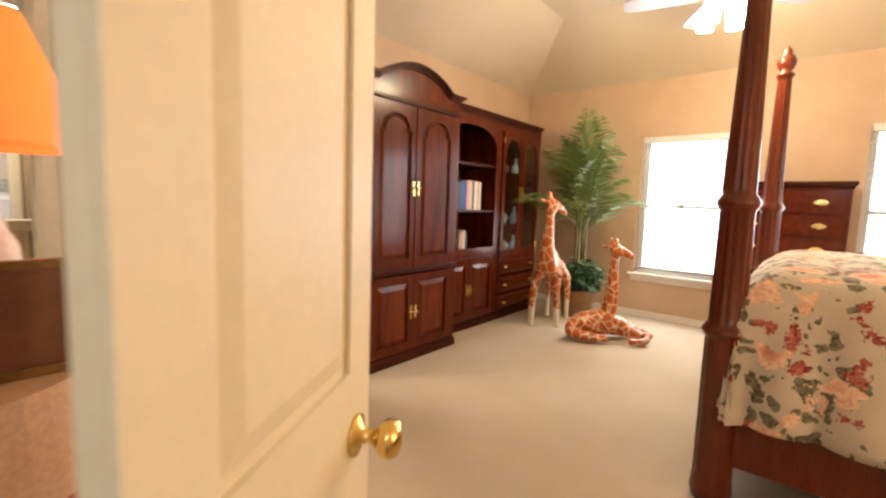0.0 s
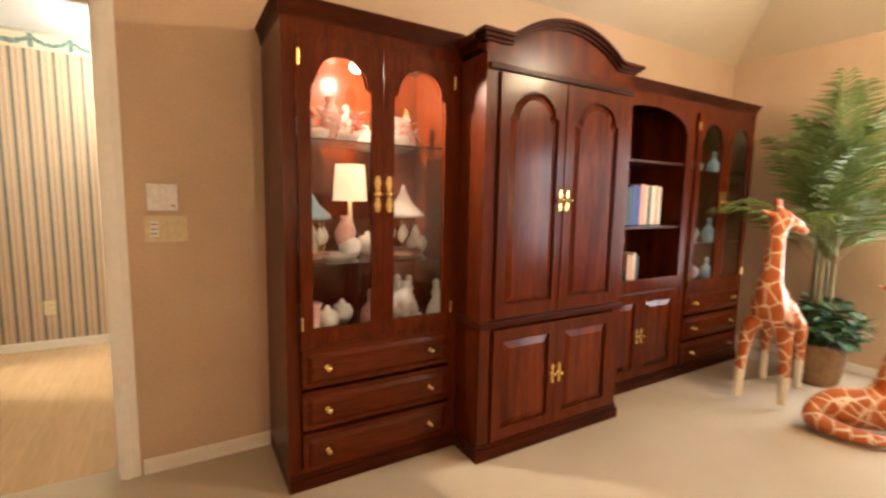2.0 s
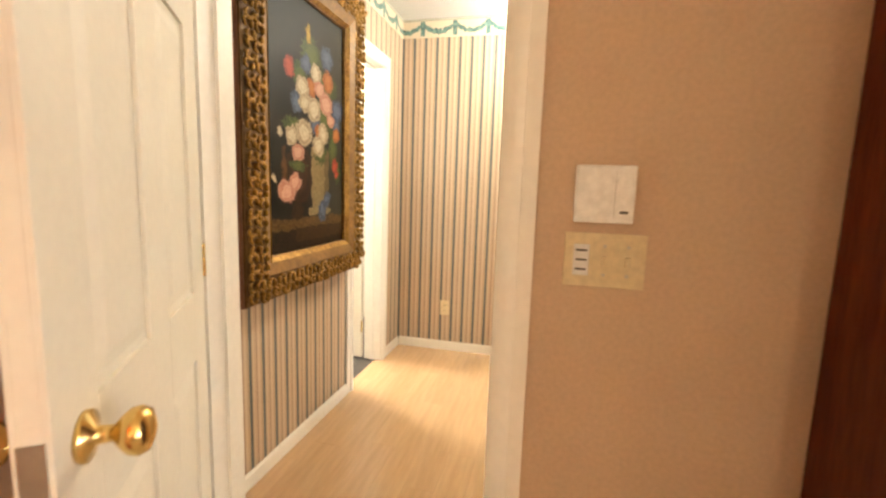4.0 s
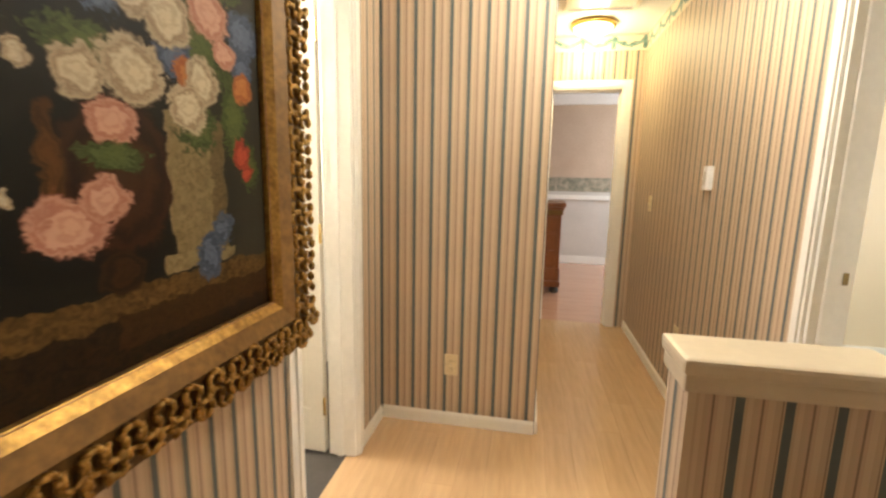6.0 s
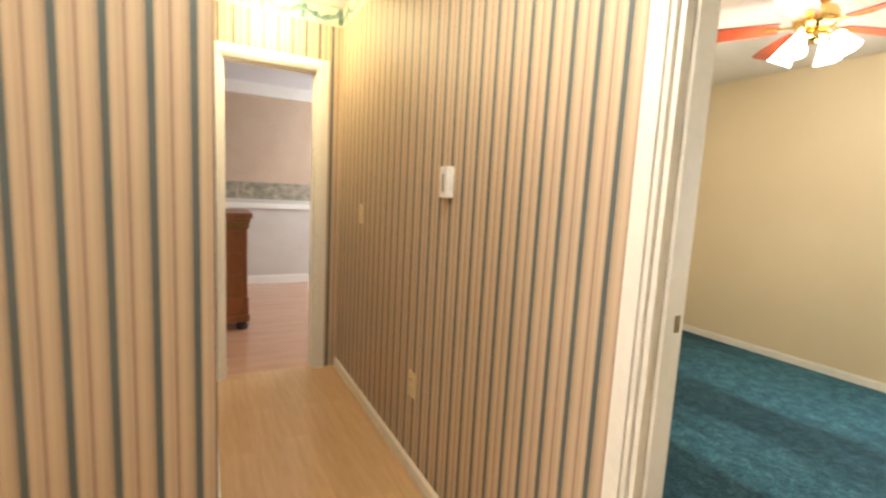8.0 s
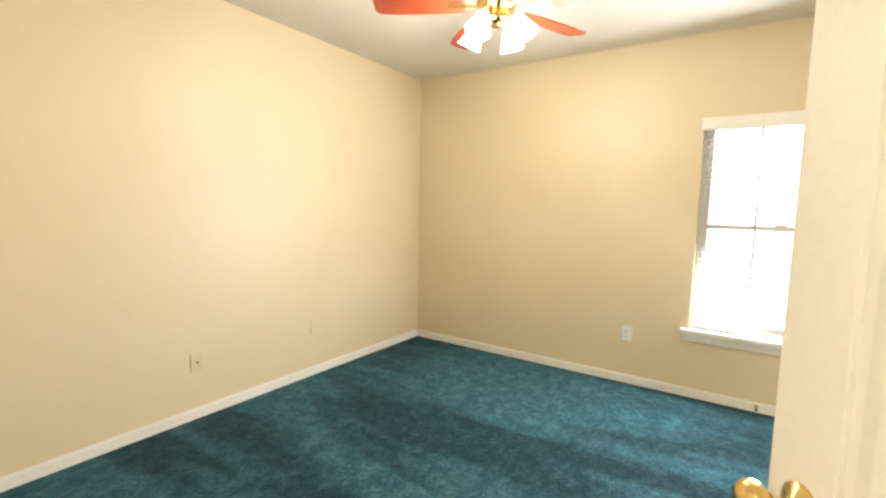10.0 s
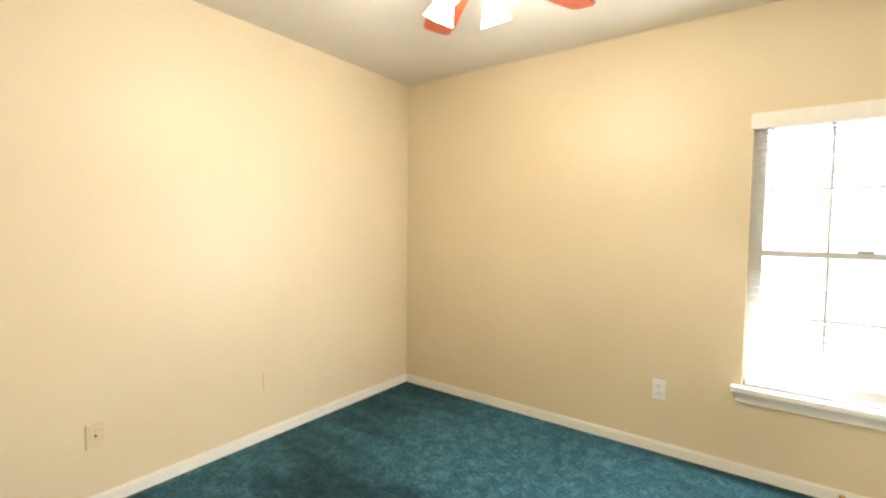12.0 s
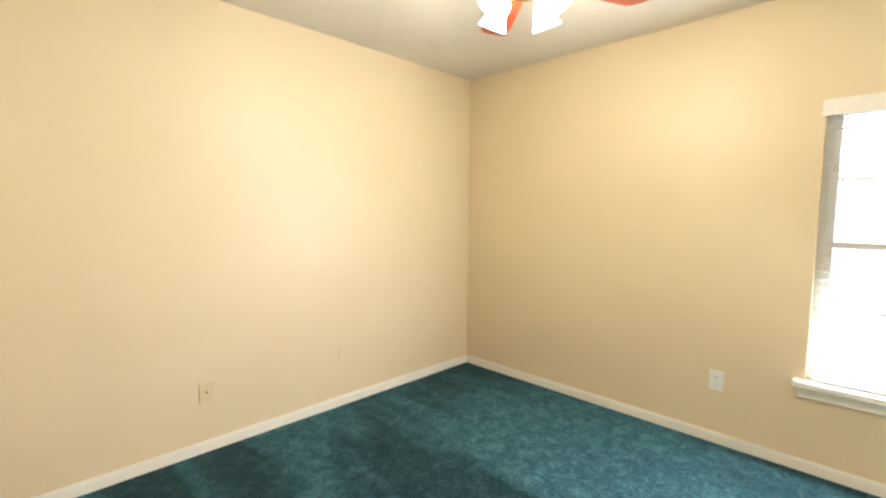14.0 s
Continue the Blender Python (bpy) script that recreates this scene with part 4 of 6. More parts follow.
def carcass(parent, x0, x1, yf, z0, z1, m_="cherry", t=.022):
    """Sides, top, bottom and back of a cabinet, each a board."""
    for nm, r in (("side_panel", (x0, x0 + t, yf, -.008, z0, z1)), ("side_panel", (x1 - t, x1, yf, -.008, z0, z1)), ("top_panel", (x0 + t, x1 - t, yf, -.008, z1 - t, z1)),
                  ("bottom_panel", (x0 + t, x1 - t, yf, -.008, z0, z0 + t)), ("back_panel", (x0 + t, x1 - t, -.02, -.008, z0 + t, z1 - t))):
        part(nm, boxes(r), m_, parent)


def drawer(parent, x0, x1, z0, z1, yf, knobs=True):
    bm = boxes((x0, x1, yf - .012, yf + .02, z0, z1), bev=.003)
    d = part("drawer", bm, "cherry_x", parent)
    part("drawer_field", inset_panel(x0 + .022, x1 - .022, z0 + .02, z1 - .02, yf - .0125, yf - .024, .018), "cherry_x", d)
    if knobs:
        for u in (.15, .85):
            brass_button(d, x0 + (x1 - x0) * u, yf - .024, (z0 + z1) / 2)
    return d


def glass_door(parent, x0, x1, z0, z1, yf, pull_side):
    d = part("glass_door", arched_frame(x0, x1, z0, z1, yf - .02, yf, .052, .062, .12), "cherry", parent)
    part("pane", boxes((x0 + .04, x1 - .04, yf - .010, yf - .006, z0 + .05, z1 - .05)), "glass", d).visible_shadow = False
    ornate_pull(d, x1 - .026 if pull_side > 0 else x0 + .026, yf - .021, (z0 + z1) / 2 + .01)
    hx = x0 + .004 if pull_side > 0 else x1 - .004
    for z in (z0 + .09, z1 - .09):
        part("hinge", lathe(((.006, -.03), (.006, .03)), 8, (hx, yf - .022, z)), "brass", d, "brass hinge")
    return d


def wood_door(parent, x0, x1, z0, z1, yf, arch, pull_side):
    d = part("door", boxes((x0, x1, yf - .006, yf, z0, z1)), "cherry_dark", parent)
    if arch:
        part("door_frame", arched_frame(x0, x1, z0, z1, yf - .020, yf - .006, .055, .065, .11), "cherry", d)
        part("panel", arched_panel(x0 + .062, x1 - .062, z0 + .072, z1 - .072, .11, yf - .007, yf - .019), "cherry_panel", d)
    else:
        part("door_frame", boxes((x0, x0 + .055, yf - .020, yf - .006, z0, z1), (x1 - .055, x1, yf - .020, yf - .006, z0, z1), (x0 + .055, x1 - .055, yf - .020, yf - .006, z0, z0 + .06), (x0 + .055, x1 - .055, yf - .020, yf - .006, z1 - .06, z1)), "cherry", d)
        part("panel", inset_panel(x0 + .06, x1 - .06, z0 + .065, z1 - .065, yf - .007, yf - .019), "cherry_panel", d)
    ornate_pull(d, x1 - .022 if pull_side > 0 else x0 + .022, yf - .021, (z0 + z1) / 2, .105)
    return d


def hutch(name, x0, x1, yf, label, h=2.02, lx=True, rx=False):
    """Display hutch: two arched glass doors above three drawers."""
    c = thing(name, (0, 0, 0), label, "display cabinet", "wall unit")
    part("plinth", boxes((x0, x1, yf - .022, -.01, 0, .05), (x0, x1, yf - .012, -.01, .05, .07), bev=.003), "cherry_dark", c)
    carcass(c, x0, x1, yf, .07, .625)
    carcass(c, x0, x1, yf, .625, h - .075)
    part("face_frame", boxes((x0, x0 + .055, yf - .004, yf, .07, h - .075), (x1 - .045, x1, yf - .004, yf, .07, h - .075), (x0 + .055, x1 - .045, yf - .004, yf, h - .135, h - .075), (x0 + .055, x1 - .045, yf - .014, yf, .618, .642)), "cherry", c)
    part("crown", crown(bmesh.new(), x0, x1, yf, h - .075, h, lx, rx), "cherry_dark", c)
    xm = (x0 + .055 + x1 - .045) / 2
    glass_door(c, x0 + .056, xm - .001, .646, h - .137, yf - .004, 1)
    glass_door(c, xm + .001, x1 - .046, .646, h - .137, yf - .004, -1)
    for z in (.075, .262, .449):
        drawer(c, x0 + .058, x1 - .048, z, z + .168, yf - .004)
    for z in (.97, 1.50):
        part("glass_shelf", boxes((x0 + .024, x1 - .024, yf + .03, -.024, z - .006, z)), "glass", c, "clear glass shelf").visible_shadow = False
    return c


YF, YC = -.450, -.648
hutch("display_hutch", .55, 1.374, YF, "cherry display hutch with lit glass doors full of porcelain")
hutch("display_hutch", 3.262, 4.11, YF, "cherry display hutch with glass doors and drawers", 2.02, False, True)

arm = thing("armoire", (0, 0, 0), "tall cherry armoire with arched pediment and panelled doors", "armoire", "wall unit")
AX0, AX1 = 1.376, 2.362
part("plinth", boxes((AX0 - .012, AX1 + .012, YC - .022, -.01, 0, .06), (AX0 - .006, AX1 + .006, YC - .012, -.01, .06, .08), bev=.003), "cherry_dark", arm)
carcass(arm, AX0, AX1, YC, .08, .675)
carcass(arm, AX0, AX1, YC, .675, 1.90)
part("waist_moulding", boxes((AX0 - .008, AX1 + .008, YC - .02, -.01, .655, .69), bev=.006), "cherry_dark", arm)
part("corner_stile", boxes((AX0, AX0 + .07, YC - .006, YC, .08, 1.90)), "cherry", arm)
part("corner_stile", boxes((AX1 - .07, AX1, YC - .006, YC, .08, 1.90)), "cherry", arm)
part("frieze_moulding", boxes((AX0 + .01, AX1 - .01, YC - .024, YC - .005, 1.832, 1.858), bev=.004), "cherry_dark", arm)
part("frieze", boxes((AX0 + .07, AX1 - .07, YC - .004, YC, 1.83, 1.90)), "cherry", arm)


def pediment():
    """Arched board between level shoulders, with a moulded rim."""
    n, bm = 22, bmesh.new()

    def top(u):
        k = (u - AX0) / (AX1 - AX0)
        return 1.955 + (.125 * math.sin(math.pi * (k - .14) / .72) ** .75 if .14 < k < .86 else 0)
    for k in range(n):
        a, c = AX0 + (AX1 - AX0) * k / n, AX0 + (AX1 - AX0) * (k + 1) / n
        q = [bm.verts.new(p) for p in ((a, YC, 1.90), (c, YC, 1.90), (c, YC, top(c)), (a, YC, top(a)), (a, YC + .03, 1.90), (c, YC + .03, 1.90), (c, YC + .03, top(c)), (a, YC + .03, top(a)))]
        for f in ((0, 1, 2, 3), (7, 6, 5, 4), (3, 2, 6, 7)):
            bm.faces.new([q[j] for j in f])
    rim = bmesh.new()
    for lift, g in ((0, .012), (.014, .026), (.028, .04)):
        m_ = 40
        for k in range(m_):
            a, c = AX0 - g + (AX1 - AX0 + 2 * g) * k / m_, AX0 - g + (AX1 - AX0 + 2 * g) * (k + 1) / m_
            za, zc = top(min(max(a, AX0), AX1)) + lift - .006, top(min(max(c, AX0), AX1)) + lift - .006
            q = [rim.verts.new(p) for p in ((a, YC - g, za), (c, YC - g, zc), (c, YC - g, zc + .016), (a, YC - g, za + .016), (a, YC + .04, za), (c, YC + .04, zc), (c, YC + .04, zc + .016), (a, YC + .04, za + .016))]
            for f in ((0, 1, 2, 3), (3, 2, 6, 7), (4, 5, 1, 0)) + (((0, 3, 7, 4),) if k == 0 else ()) + (((1, 5, 6, 2),) if k == m_ - 1 else ()):
                rim.faces.new([q[j] for j in f])
    for q in (bm, rim):
        bmesh.ops.remove_doubles(q, verts=q.verts, dist=.0002)
    return bm, rim


pb, rim = pediment()
part("pediment", pb, "cherry_panel", arm)
part("pediment_moulding", rim, "cherry_dark", arm)
part("top_board", boxes((AX0 - .035, AX1 + .035, YC + .038, -.01, 1.955, 1.992), (AX0 - .018, AX1 + .018, YC + .038, -.01, 1.92, 1.955)), "cherry_dark", arm)
AM = (AX0 + AX1) / 2 - .01
for x0, x1, s in ((AX0 + .072, AM - .001, 1), (AM + .001, AX1 - .072, -1)):
    wood_door(arm, x0, x1, .70, 1.825, YC - .002, True, s)
    wood_door(arm, x0, x1, .09, .645, YC - .002, False, s)
part("astragal", boxes((AM - .008, AM + .010, YC - .028, YC - .022, .70, 1.825), bev=.002), "cherry_panel", arm)

bc = thing("bookcase", (0, 0, 0), "cherry bookcase with arched opening above two doors", "bookcase", "wall unit")
KX0, KX1 = 2.364, 3.260
part("plinth", boxes((KX0, KX1, YF - .022, -.01, 0, .05), (KX0, KX1, YF - .012, -.01, .05, .07)), "cherry_dark", bc)
carcass(bc, KX0, KX1, YF, .07, .68)
carcass(bc, KX0, KX1, YF, .68, 1.945, "cherry_panel")
part("arched_face", arched_frame(KX0, KX1, .68, 1.945, YF - .016, YF, .055, .075, .14), "cherry", bc)
part("crown", crown(bmesh.new(), KX0, KX1, YF, 1.945, 2.02, False, False), "cherry_dark", bc)
for z in (1.107, 1.535):
    part("shelf", boxes((KX0 + .022, KX1 - .022, YF + .004, -.02, z - .02, z), bev=.003), "cherry_dark", bc)
KM = (KX0 + KX1) / 2
wood_door(bc, KX0 + .05, KM - .001, .085, .66, YF - .002, False, 1)
wood_door(bc, KM + .001, KX1 - .05, .085, .66, YF - .002, False, -1)

BOOKS = (("dark_book", (.02, .03, .05), .035, .25), ("green_book", (.02, .06, .05), .03, .255), ("blue_book", (.02, .06, .28), .05, .265), ("blue_book", (.03, .07, .30), .03, .26), ("pink_book", (.62, .33, .27), .05, .275),
         ("cream_book", (.66, .55, .40), .03, .27), ("green_book", (.12, .25, .14), .03, .26), ("white_book", (.70, .66, .58), .045, .268), ("tan_book", (.55, .38, .22), .03, .27), ("white_book", (.72, .62, .50), .03, .262))
for nm, c, *_ in BOOKS:
    if nm not in M:
        noisy(nm, c, tuple(min(1, v * 1.2) for v in c), 8, .5)
noisy("paper", (.72, .66, .52), (.78, .72, .58), 30, .8)


def book(x, y, z, w, h, d, m_, label):
    b_ = thing("book", (x, y, z), label, "book", "books on the shelf")
    part("cover", boxes((0, .003, 0, d, 0, h), (w - .003, w, 0, d, 0, h), (.003, w - .003, 0, .004, 0, h), bev=.001), m_, b_)
    part("pages", boxes((.003, w - .003, .004, d - .006, .004, h - .005)), "paper", b_, "cream page block")


x = KX0 + .33
for nm, c, w, h in BOOKS:
    book(x, YF + .06, 1.107, w, h, .19, nm, f"{nm.split('_')[0]} hardback book standing on the shelf")
    x += w + .002
x = KX0 + .47
for nm, w, h in (("pink_book", .03, .20), ("tan_book", .025, .19), ("cream_book", .03, .21), ("dark_book", .03, .19)):
    book(x, YF + .12, .702, w, h, .15, nm, f"{nm.split('_')[0]} small book on the lower shelf")
    x += w + .002
cs = thing("candlestick", (KX0 + .38, -.26, 1.535), "gilt figured candlestick on the top shelf", "candlestick")
part("stem", lathe(((.05, 0), (.05, .012), (.02, .03), (.014, .08), (.025, .12), (.016, .16), (.030, .20), (.028, .235), (.012, .24)), 18), "brass", cs, smooth=True)


def leaf_clump(name, at, r, n, size, material, label, rng, flat=.7):
    c = thing(name, at, label, "plant")
    bm = bmesh.new()
    for _ in range(n):
        d = Vector((rng.gauss(0, 1), rng.gauss(0, 1), rng.gauss(.3, .7))).normalized() * r * rng.uniform(.45, 1)
        d.z *= flat
        a, t_ = rng.uniform(0, 6.28), rng.uniform(-.8, .6)
        s = size * rng.uniform(.6, 1.25)
        rot = Euler((t_, rng.uniform(-.5, .5), a)).to_matrix()
        vs = [bm.verts.new(d + rot @ Vector(p) * s) for p in ((0, 0, 0), (.32, .35, .06), (.25, .75, .02), (0, 1.1, -.08), (-.25, .75, .02), (-.32, .35, .06))]
        bm.faces.new(vs[:4])
        bm.faces.new((vs[0], vs[3], vs[4], vs[5]))
    part("leaves", bm, material, c)
    return c


rng = random.Random(3)
lp = leaf_clump("small_ivy", (KX0 + .37, -.28, .76), .10, 90, .04, "ivy_leaf", "small trailing ivy in a pot on the bookcase shelf", rng)
part("pot", lathe(((.035, -.058), (.05, 0), (.046, 0), (.03, -.05)), 16), "porcelain", lp, "white pot")

# porcelain and keepsakes behind the glass


def figurine(at, profile, material, label, name="figurine", extra=None, seg=16):
    f = thing(name, at, label, "figurine", "keepsakes in the cabinet")
    part("body", lathe(profile, seg), material, f, smooth=True)
    if extra:
        for nm, pr, m_ in extra:
            part(nm, lathe(pr, seg), m_, f, smooth=True)
    return f


def carousel(at, label, roof, s=1.0):
    f = thing("carousel_music_box", at, label, "music box", "keepsakes in the cabinet")
    part("base", lathe(((.075 * s, 0), (.08 * s, .012), (.07 * s, .03), (.07 * s, .034)), 24), "brown_base", f, "dark wooden base")
    part("roof", lathe(((.082 * s, .15 * s), (.08 * s, .165 * s), (.04 * s, .20 * s), (.015 * s, .24 * s), (.006 * s, .27 * s), (.0005, .275 * s)), 24), roof, f, smooth=True)
    for k in range(6):
        a = k * math.pi / 3
        part("pole", lathe(((.003, .03), (.003, .155 * s)), 6, (.055 * s * math.cos(a), .055 * s * math.sin(a), 0)), "brass", f)
        part("horse", lathe(((.004, .055 * s), (.016 * s, .07 * s), (.018 * s, .09 * s), (.008 * s, .11 * s), (.0005, .125 * s)), 8, (.055 * s * math.cos(a), .055 * s * math.sin(a), 0)), "porcelain", f, smooth=True)
    return f


VASE = ((.03, 0), (.035, .01), (.02, .03), (.045, .08), (.05, .12), (.03, .16), (.018, .18), (.026, .20))
BOTTLE = ((.04, 0), (.05, .03), (.045, .08), (.02, .11), (.012, .13), (.018, .14), (.014, .17), (.0005, .18))
LADY = ((.05, 0), (.055, .015), (.04, .06), (.02, .10), (.026, .13), (.016, .15), (.018, .17), (.016, .19), (.0005, .20))
POT = ((.03, 0), (.05, .03), (.055, .06), (.04, .09), (.015, .10), (.012, .115), (.0005, .12))
PLATE = ((.05, 0), (.09, .02), (.10, .03), (.095, .03), (.05, .008))
h0, h1, h2 = .649, .9705, 1.5005
figurine((.70, -.20, h2), LADY, "porcelain", "white porcelain lady on the glass shelf")
figurine((.80, -.26, h2), VASE, "pink_porcelain", "rose porcelain vase on the glass shelf", "vase")
figurine((.90, -.17, h2), LADY, "porcelain", "white porcelain dancer on the glass shelf")
figurine((1.09, -.24, h2), LADY, "pink_porcelain", "pink porcelain lady on the glass shelf")
figurine((1.20, -.22, h2), BOTTLE, "pink_porcelain", "pink perfume bottle with gold stopper", "perfume_bottle", (("stopper", ((.016, .17), (.02, .19), (.0005, .215)), "brass"),))
carousel((.70, -.24, h1), "blue-roofed carousel music box on a dark base", "blue_porcelain", 1.25)
carousel((1.17, -.25, h1), "cream carousel music box with a pink finial", "porcelain", 1.3)
figurine((.82, -.30, h1), PLATE, "porcelain", "white porcelain cake plate", "cake_plate")
figurine((.90, -.22, h1), POT, "porcelain", "white porcelain teapot on the glass shelf", "teapot")
figurine((1.02, -.14, h1), POT, "porcelain", "white lidded porcelain sugar bowl", "sugar_bowl")
# solid lamp put in the cabinet in place of the bedside lamp's reflection
tl = thing("boudoir_lamp", (.94, -.11, h1), "small lit lamp with a white drum shade, built as a bedside lamp's reflection", "table lamp")
part("base", lathe(((.04, 0), (.04, .01), (.015, .03), (.03, .11), (.012, .18), (.008, .29)), 18), "porcelain", tl, smooth=True)
part("shade", lathe(((.085, .27), (.072, .45), (.069, .45), (.082, .27)), 24), "lamp_white", tl, "white drum shade", True)
figurine((.68, -.32, h0), ((.05, 0), (.055, .02), (.048, .03), (.048, .11), (.056, .12), (.056, .135), (.0005, .14)), "pink_porcelain", "pink porcelain trinket box", "trinket_box", seg=8)
figurine((.86, -.22, h0), POT, "porcelain", "small white porcelain figure group")
for k, (dx, dy) in enumerate(((0, 0), (.055, .02), (.03, -.05), (.10, -.02))):
    figurine((1.10 + dx, -.24 + dy, h0 + .022), LADY if k % 2 else BOTTLE, "porcelain", "white porcelain castle figure on a plinth")
solid("display_plinth", boxes((1.05, 1.26, -.33, -.16, h0, h0 + .02), bev=.004), "porcelain", "white porcelain display plinth", "plinth", kind="")
for k, (dx, z) in enumerate(((.14, h2), (.26, h2), (.50, h2), (.64, h2), (.15, h1), (.28, h1), (.52, h1), (.65, h1), (.16, h0), (.30, h0), (.56, h0), (.66, h0))):
    figurine((3.27 + dx, -.2 - .06 * (k % 2), z), (VASE, LADY, POT, BOTTLE)[k % 4], ("pink_porcelain", "porcelain", "porcelain", "blue_porcelain")[k % 4], ("rose", "white", "white", "pale blue")[k % 4] + " porcelain keepsake behind glass")
for k in range(12):
    figurine((.64 + .06 * k + (.03 if k > 4 else 0), -.10 - .11 * (k % 3), (h2, h1, h0)[k % 3] + .0002), (VASE, LADY, POT, BOTTLE)[(k * 3) % 4], ("porcelain", "pink_porcelain", "porcelain")[(k // 3) % 3], ("white", "rose", "white")[(k // 3) % 3] + " porcelain keepsake behind the glass")
for k, (fx, m_) in enumerate(((.74, "porcelain"), (.88, "pink_porcelain"), (1.14, "porcelain"))):
    bl = leaf_clump("porcelain_bouquet", (fx, -.27, h2 + .085), .085, 80, .034, m_, "white and pink porcelain blossom bouquet on the glass shelf", random.Random(40 + k), .9)
    part("bowl", lathe(((.03, -.0845), (.05, -.05), (.055, -.03), (.05, -.03), (.028, -.075)), 18), "porcelain", bl, smooth=True)
puck = thing("cabinet_light", (.93, -.24, 1.902), "round lit lamp under the cabinet's top", "cabinet light")
part("ring", lathe(((.045, -.012), (.045, 0)), 20), "brass", puck)
part("lens", lathe(((.036, -.014), (.036, -.0121)), 20), "lit_glass", puck, "lit lens")
bulb("cabinet_bulb", .93, -.24, 1.86, LAMP['cabinet'], (1, .86, .66), .03)

# ---- four-poster bed ----
bed = thing("four_poster_bed", (2.36, -3.7, 0), "carved cherry four-poster bed with tall reeded foot posts", "bed")
PX0, PX1, PY = 1.57, 3.27, -2.645
PROF = ((.062, 0), (.072, .03), (.07, .06), (.066, .10), (.066, .12, 1), (.066, .70, 1), (.064, .715), (.076, .73), (.080, .745), (.072, .758), (.060, .775), (.060, .79, 1), (.056, 1.14, 1), (.056, 1.15), (.066, 1.165), (.069, 1.18), (.062, 1.195), (.052, 1.21),
        (.053, 1.23, 1), (.036, 1.98, 1), (.036, 2.0), (.048, 2.012), (.048, 2.026), (.028, 2.04), (.044, 2.07), (.052, 2.10), (.044, 2.13), (.022, 2.155), (.03, 2.165), (.012, 2.19), (.0005, 2.205))
PROF = tuple((r * (1.08 if z < 1.99 else 1.05), (z - .04 if .69 < z < .8 else z * 1.027), *f) for r, z, *f in PROF)
for px in (PX0, PX1):
    part("foot_post", lathe(PROF, 48, (px - 2.36, PY + 3.7, 0), 12, .14), "bed_wood", bed, smooth=True)
part("footboard", boxes((PX0 - 2.36 + .05, PX1 - 2.36 - .05, PY + 3.7 - .02, PY + 3.7 + .02, .16, .52), bev=.008), "bed_wood", bed)
for px in (PX0, PX1):
    part("side_rail", boxes((px - 2.36 - .018, px - 2.36 + .018, -1.35, PY + 3.7 - .05, .16, .40), bev=.006), "bed_wood", bed)
part("headboard", boxes((PX0 - 2.36, PX1 - 2.36, -1.42, -1.36, .1, 1.3), bev=.02), "bed_wood", bed)
solid("mattress", boxes((PX0 + .06, PX1 - .06, -5.04, PY - .06, .405, .84), bev=.05), "porcelain", "thick mattress under the comforter", "mattress", kind="")


def comforter():
    """Quilted cover: puffed top, rounded edges, folds where it hangs at the sides and foot."""
    bm = bmesh.new()
    nx, ny = 90, 80
    x0, x1, y0, y1 = PX0 - .01, PX1 + .01, -5.02, PY - .035
    rows = []
    L = .50

    def side(s, span):
        # arc length from the middle outwards: flat, then round, then down
        half = span / 2
        r = .14
        if abs(s) < half - r:
            return s, 0.0
        over = abs(s) - (half - r)
        if over < r * 1.57:
            a = over / r
            return math.copysign(half - r + r * math.sin(a), s), -r * (1 - math.cos(a))
        return math.copysign(half, s), -r - (over - r * 1.57)
    wx, wy = x1 - x0, y1 - y0
    for i in range(nx + 1):
        row = []
        for j in range(ny + 1):
            sx = (i / nx - .5) * (wx + 2 * L)
            sy = (j / ny - .5) * (wy) + (j / ny) * L
            ux, dz1 = side(sx, wx)
            uy, dz2 = side(sy, wy)
            p = Vector((ux, uy, 0))
            drop = min(dz1, dz2)
            puff = noise.noise(Vector((sx * 3.1, sy * 3.1, 0))) * .018 + noise.noise(Vector((sx * 9, sy * 9, 3))) * .005
            hang = max(0, -drop - .12)
            fold = hang * (.11 * math.sin(sy * 11 + 2 * noise.noise(Vector((sy * 2, 1, 0)))) if dz1 < dz2 else .11 * math.sin(sx * 10 + 2 * noise.noise(Vector((sx * 2, 5, 0)))))
            out = .025 + puff * 1.4 + abs(fold) * 1.0 + hang * .05
            if dz1 <= dz2 and dz1 < -.02:
                p.x += math.copysign(out * min(1, -dz1 / .1), sx)
            elif dz2 < -.02:
                p.y += out * min(1, -dz2 / .1)
            hem = 1 + .10 * noise.noise(Vector((sx * 1.8, sy * 1.8, 9)))
            crown_z = .035 * (1 - (2 * sx / (wx + 2 * L)) ** 2)
            z = .92 + crown_z + (puff if drop > -.1 else 0) + drop * hem
            row.append(bm.verts.new((p.x + (x0 + x1) / 2, p.y + (y0 + y1) / 2, z)))
        rows.append(row)
    for i in range(nx):
        for j in range(ny):
            bm.faces.new((rows[i][j], rows[i + 1][j], rows[i + 1][j + 1], rows[i][j + 1]))
    return bm


cf = solid("comforter", comforter(), "floral_cloth", "puffy floral comforter with roses hanging over the bed", "comforter", kind="", smooth=True)
sd = cf.modifiers.new("thick", 'SOLIDIFY')
sd.thickness = .02

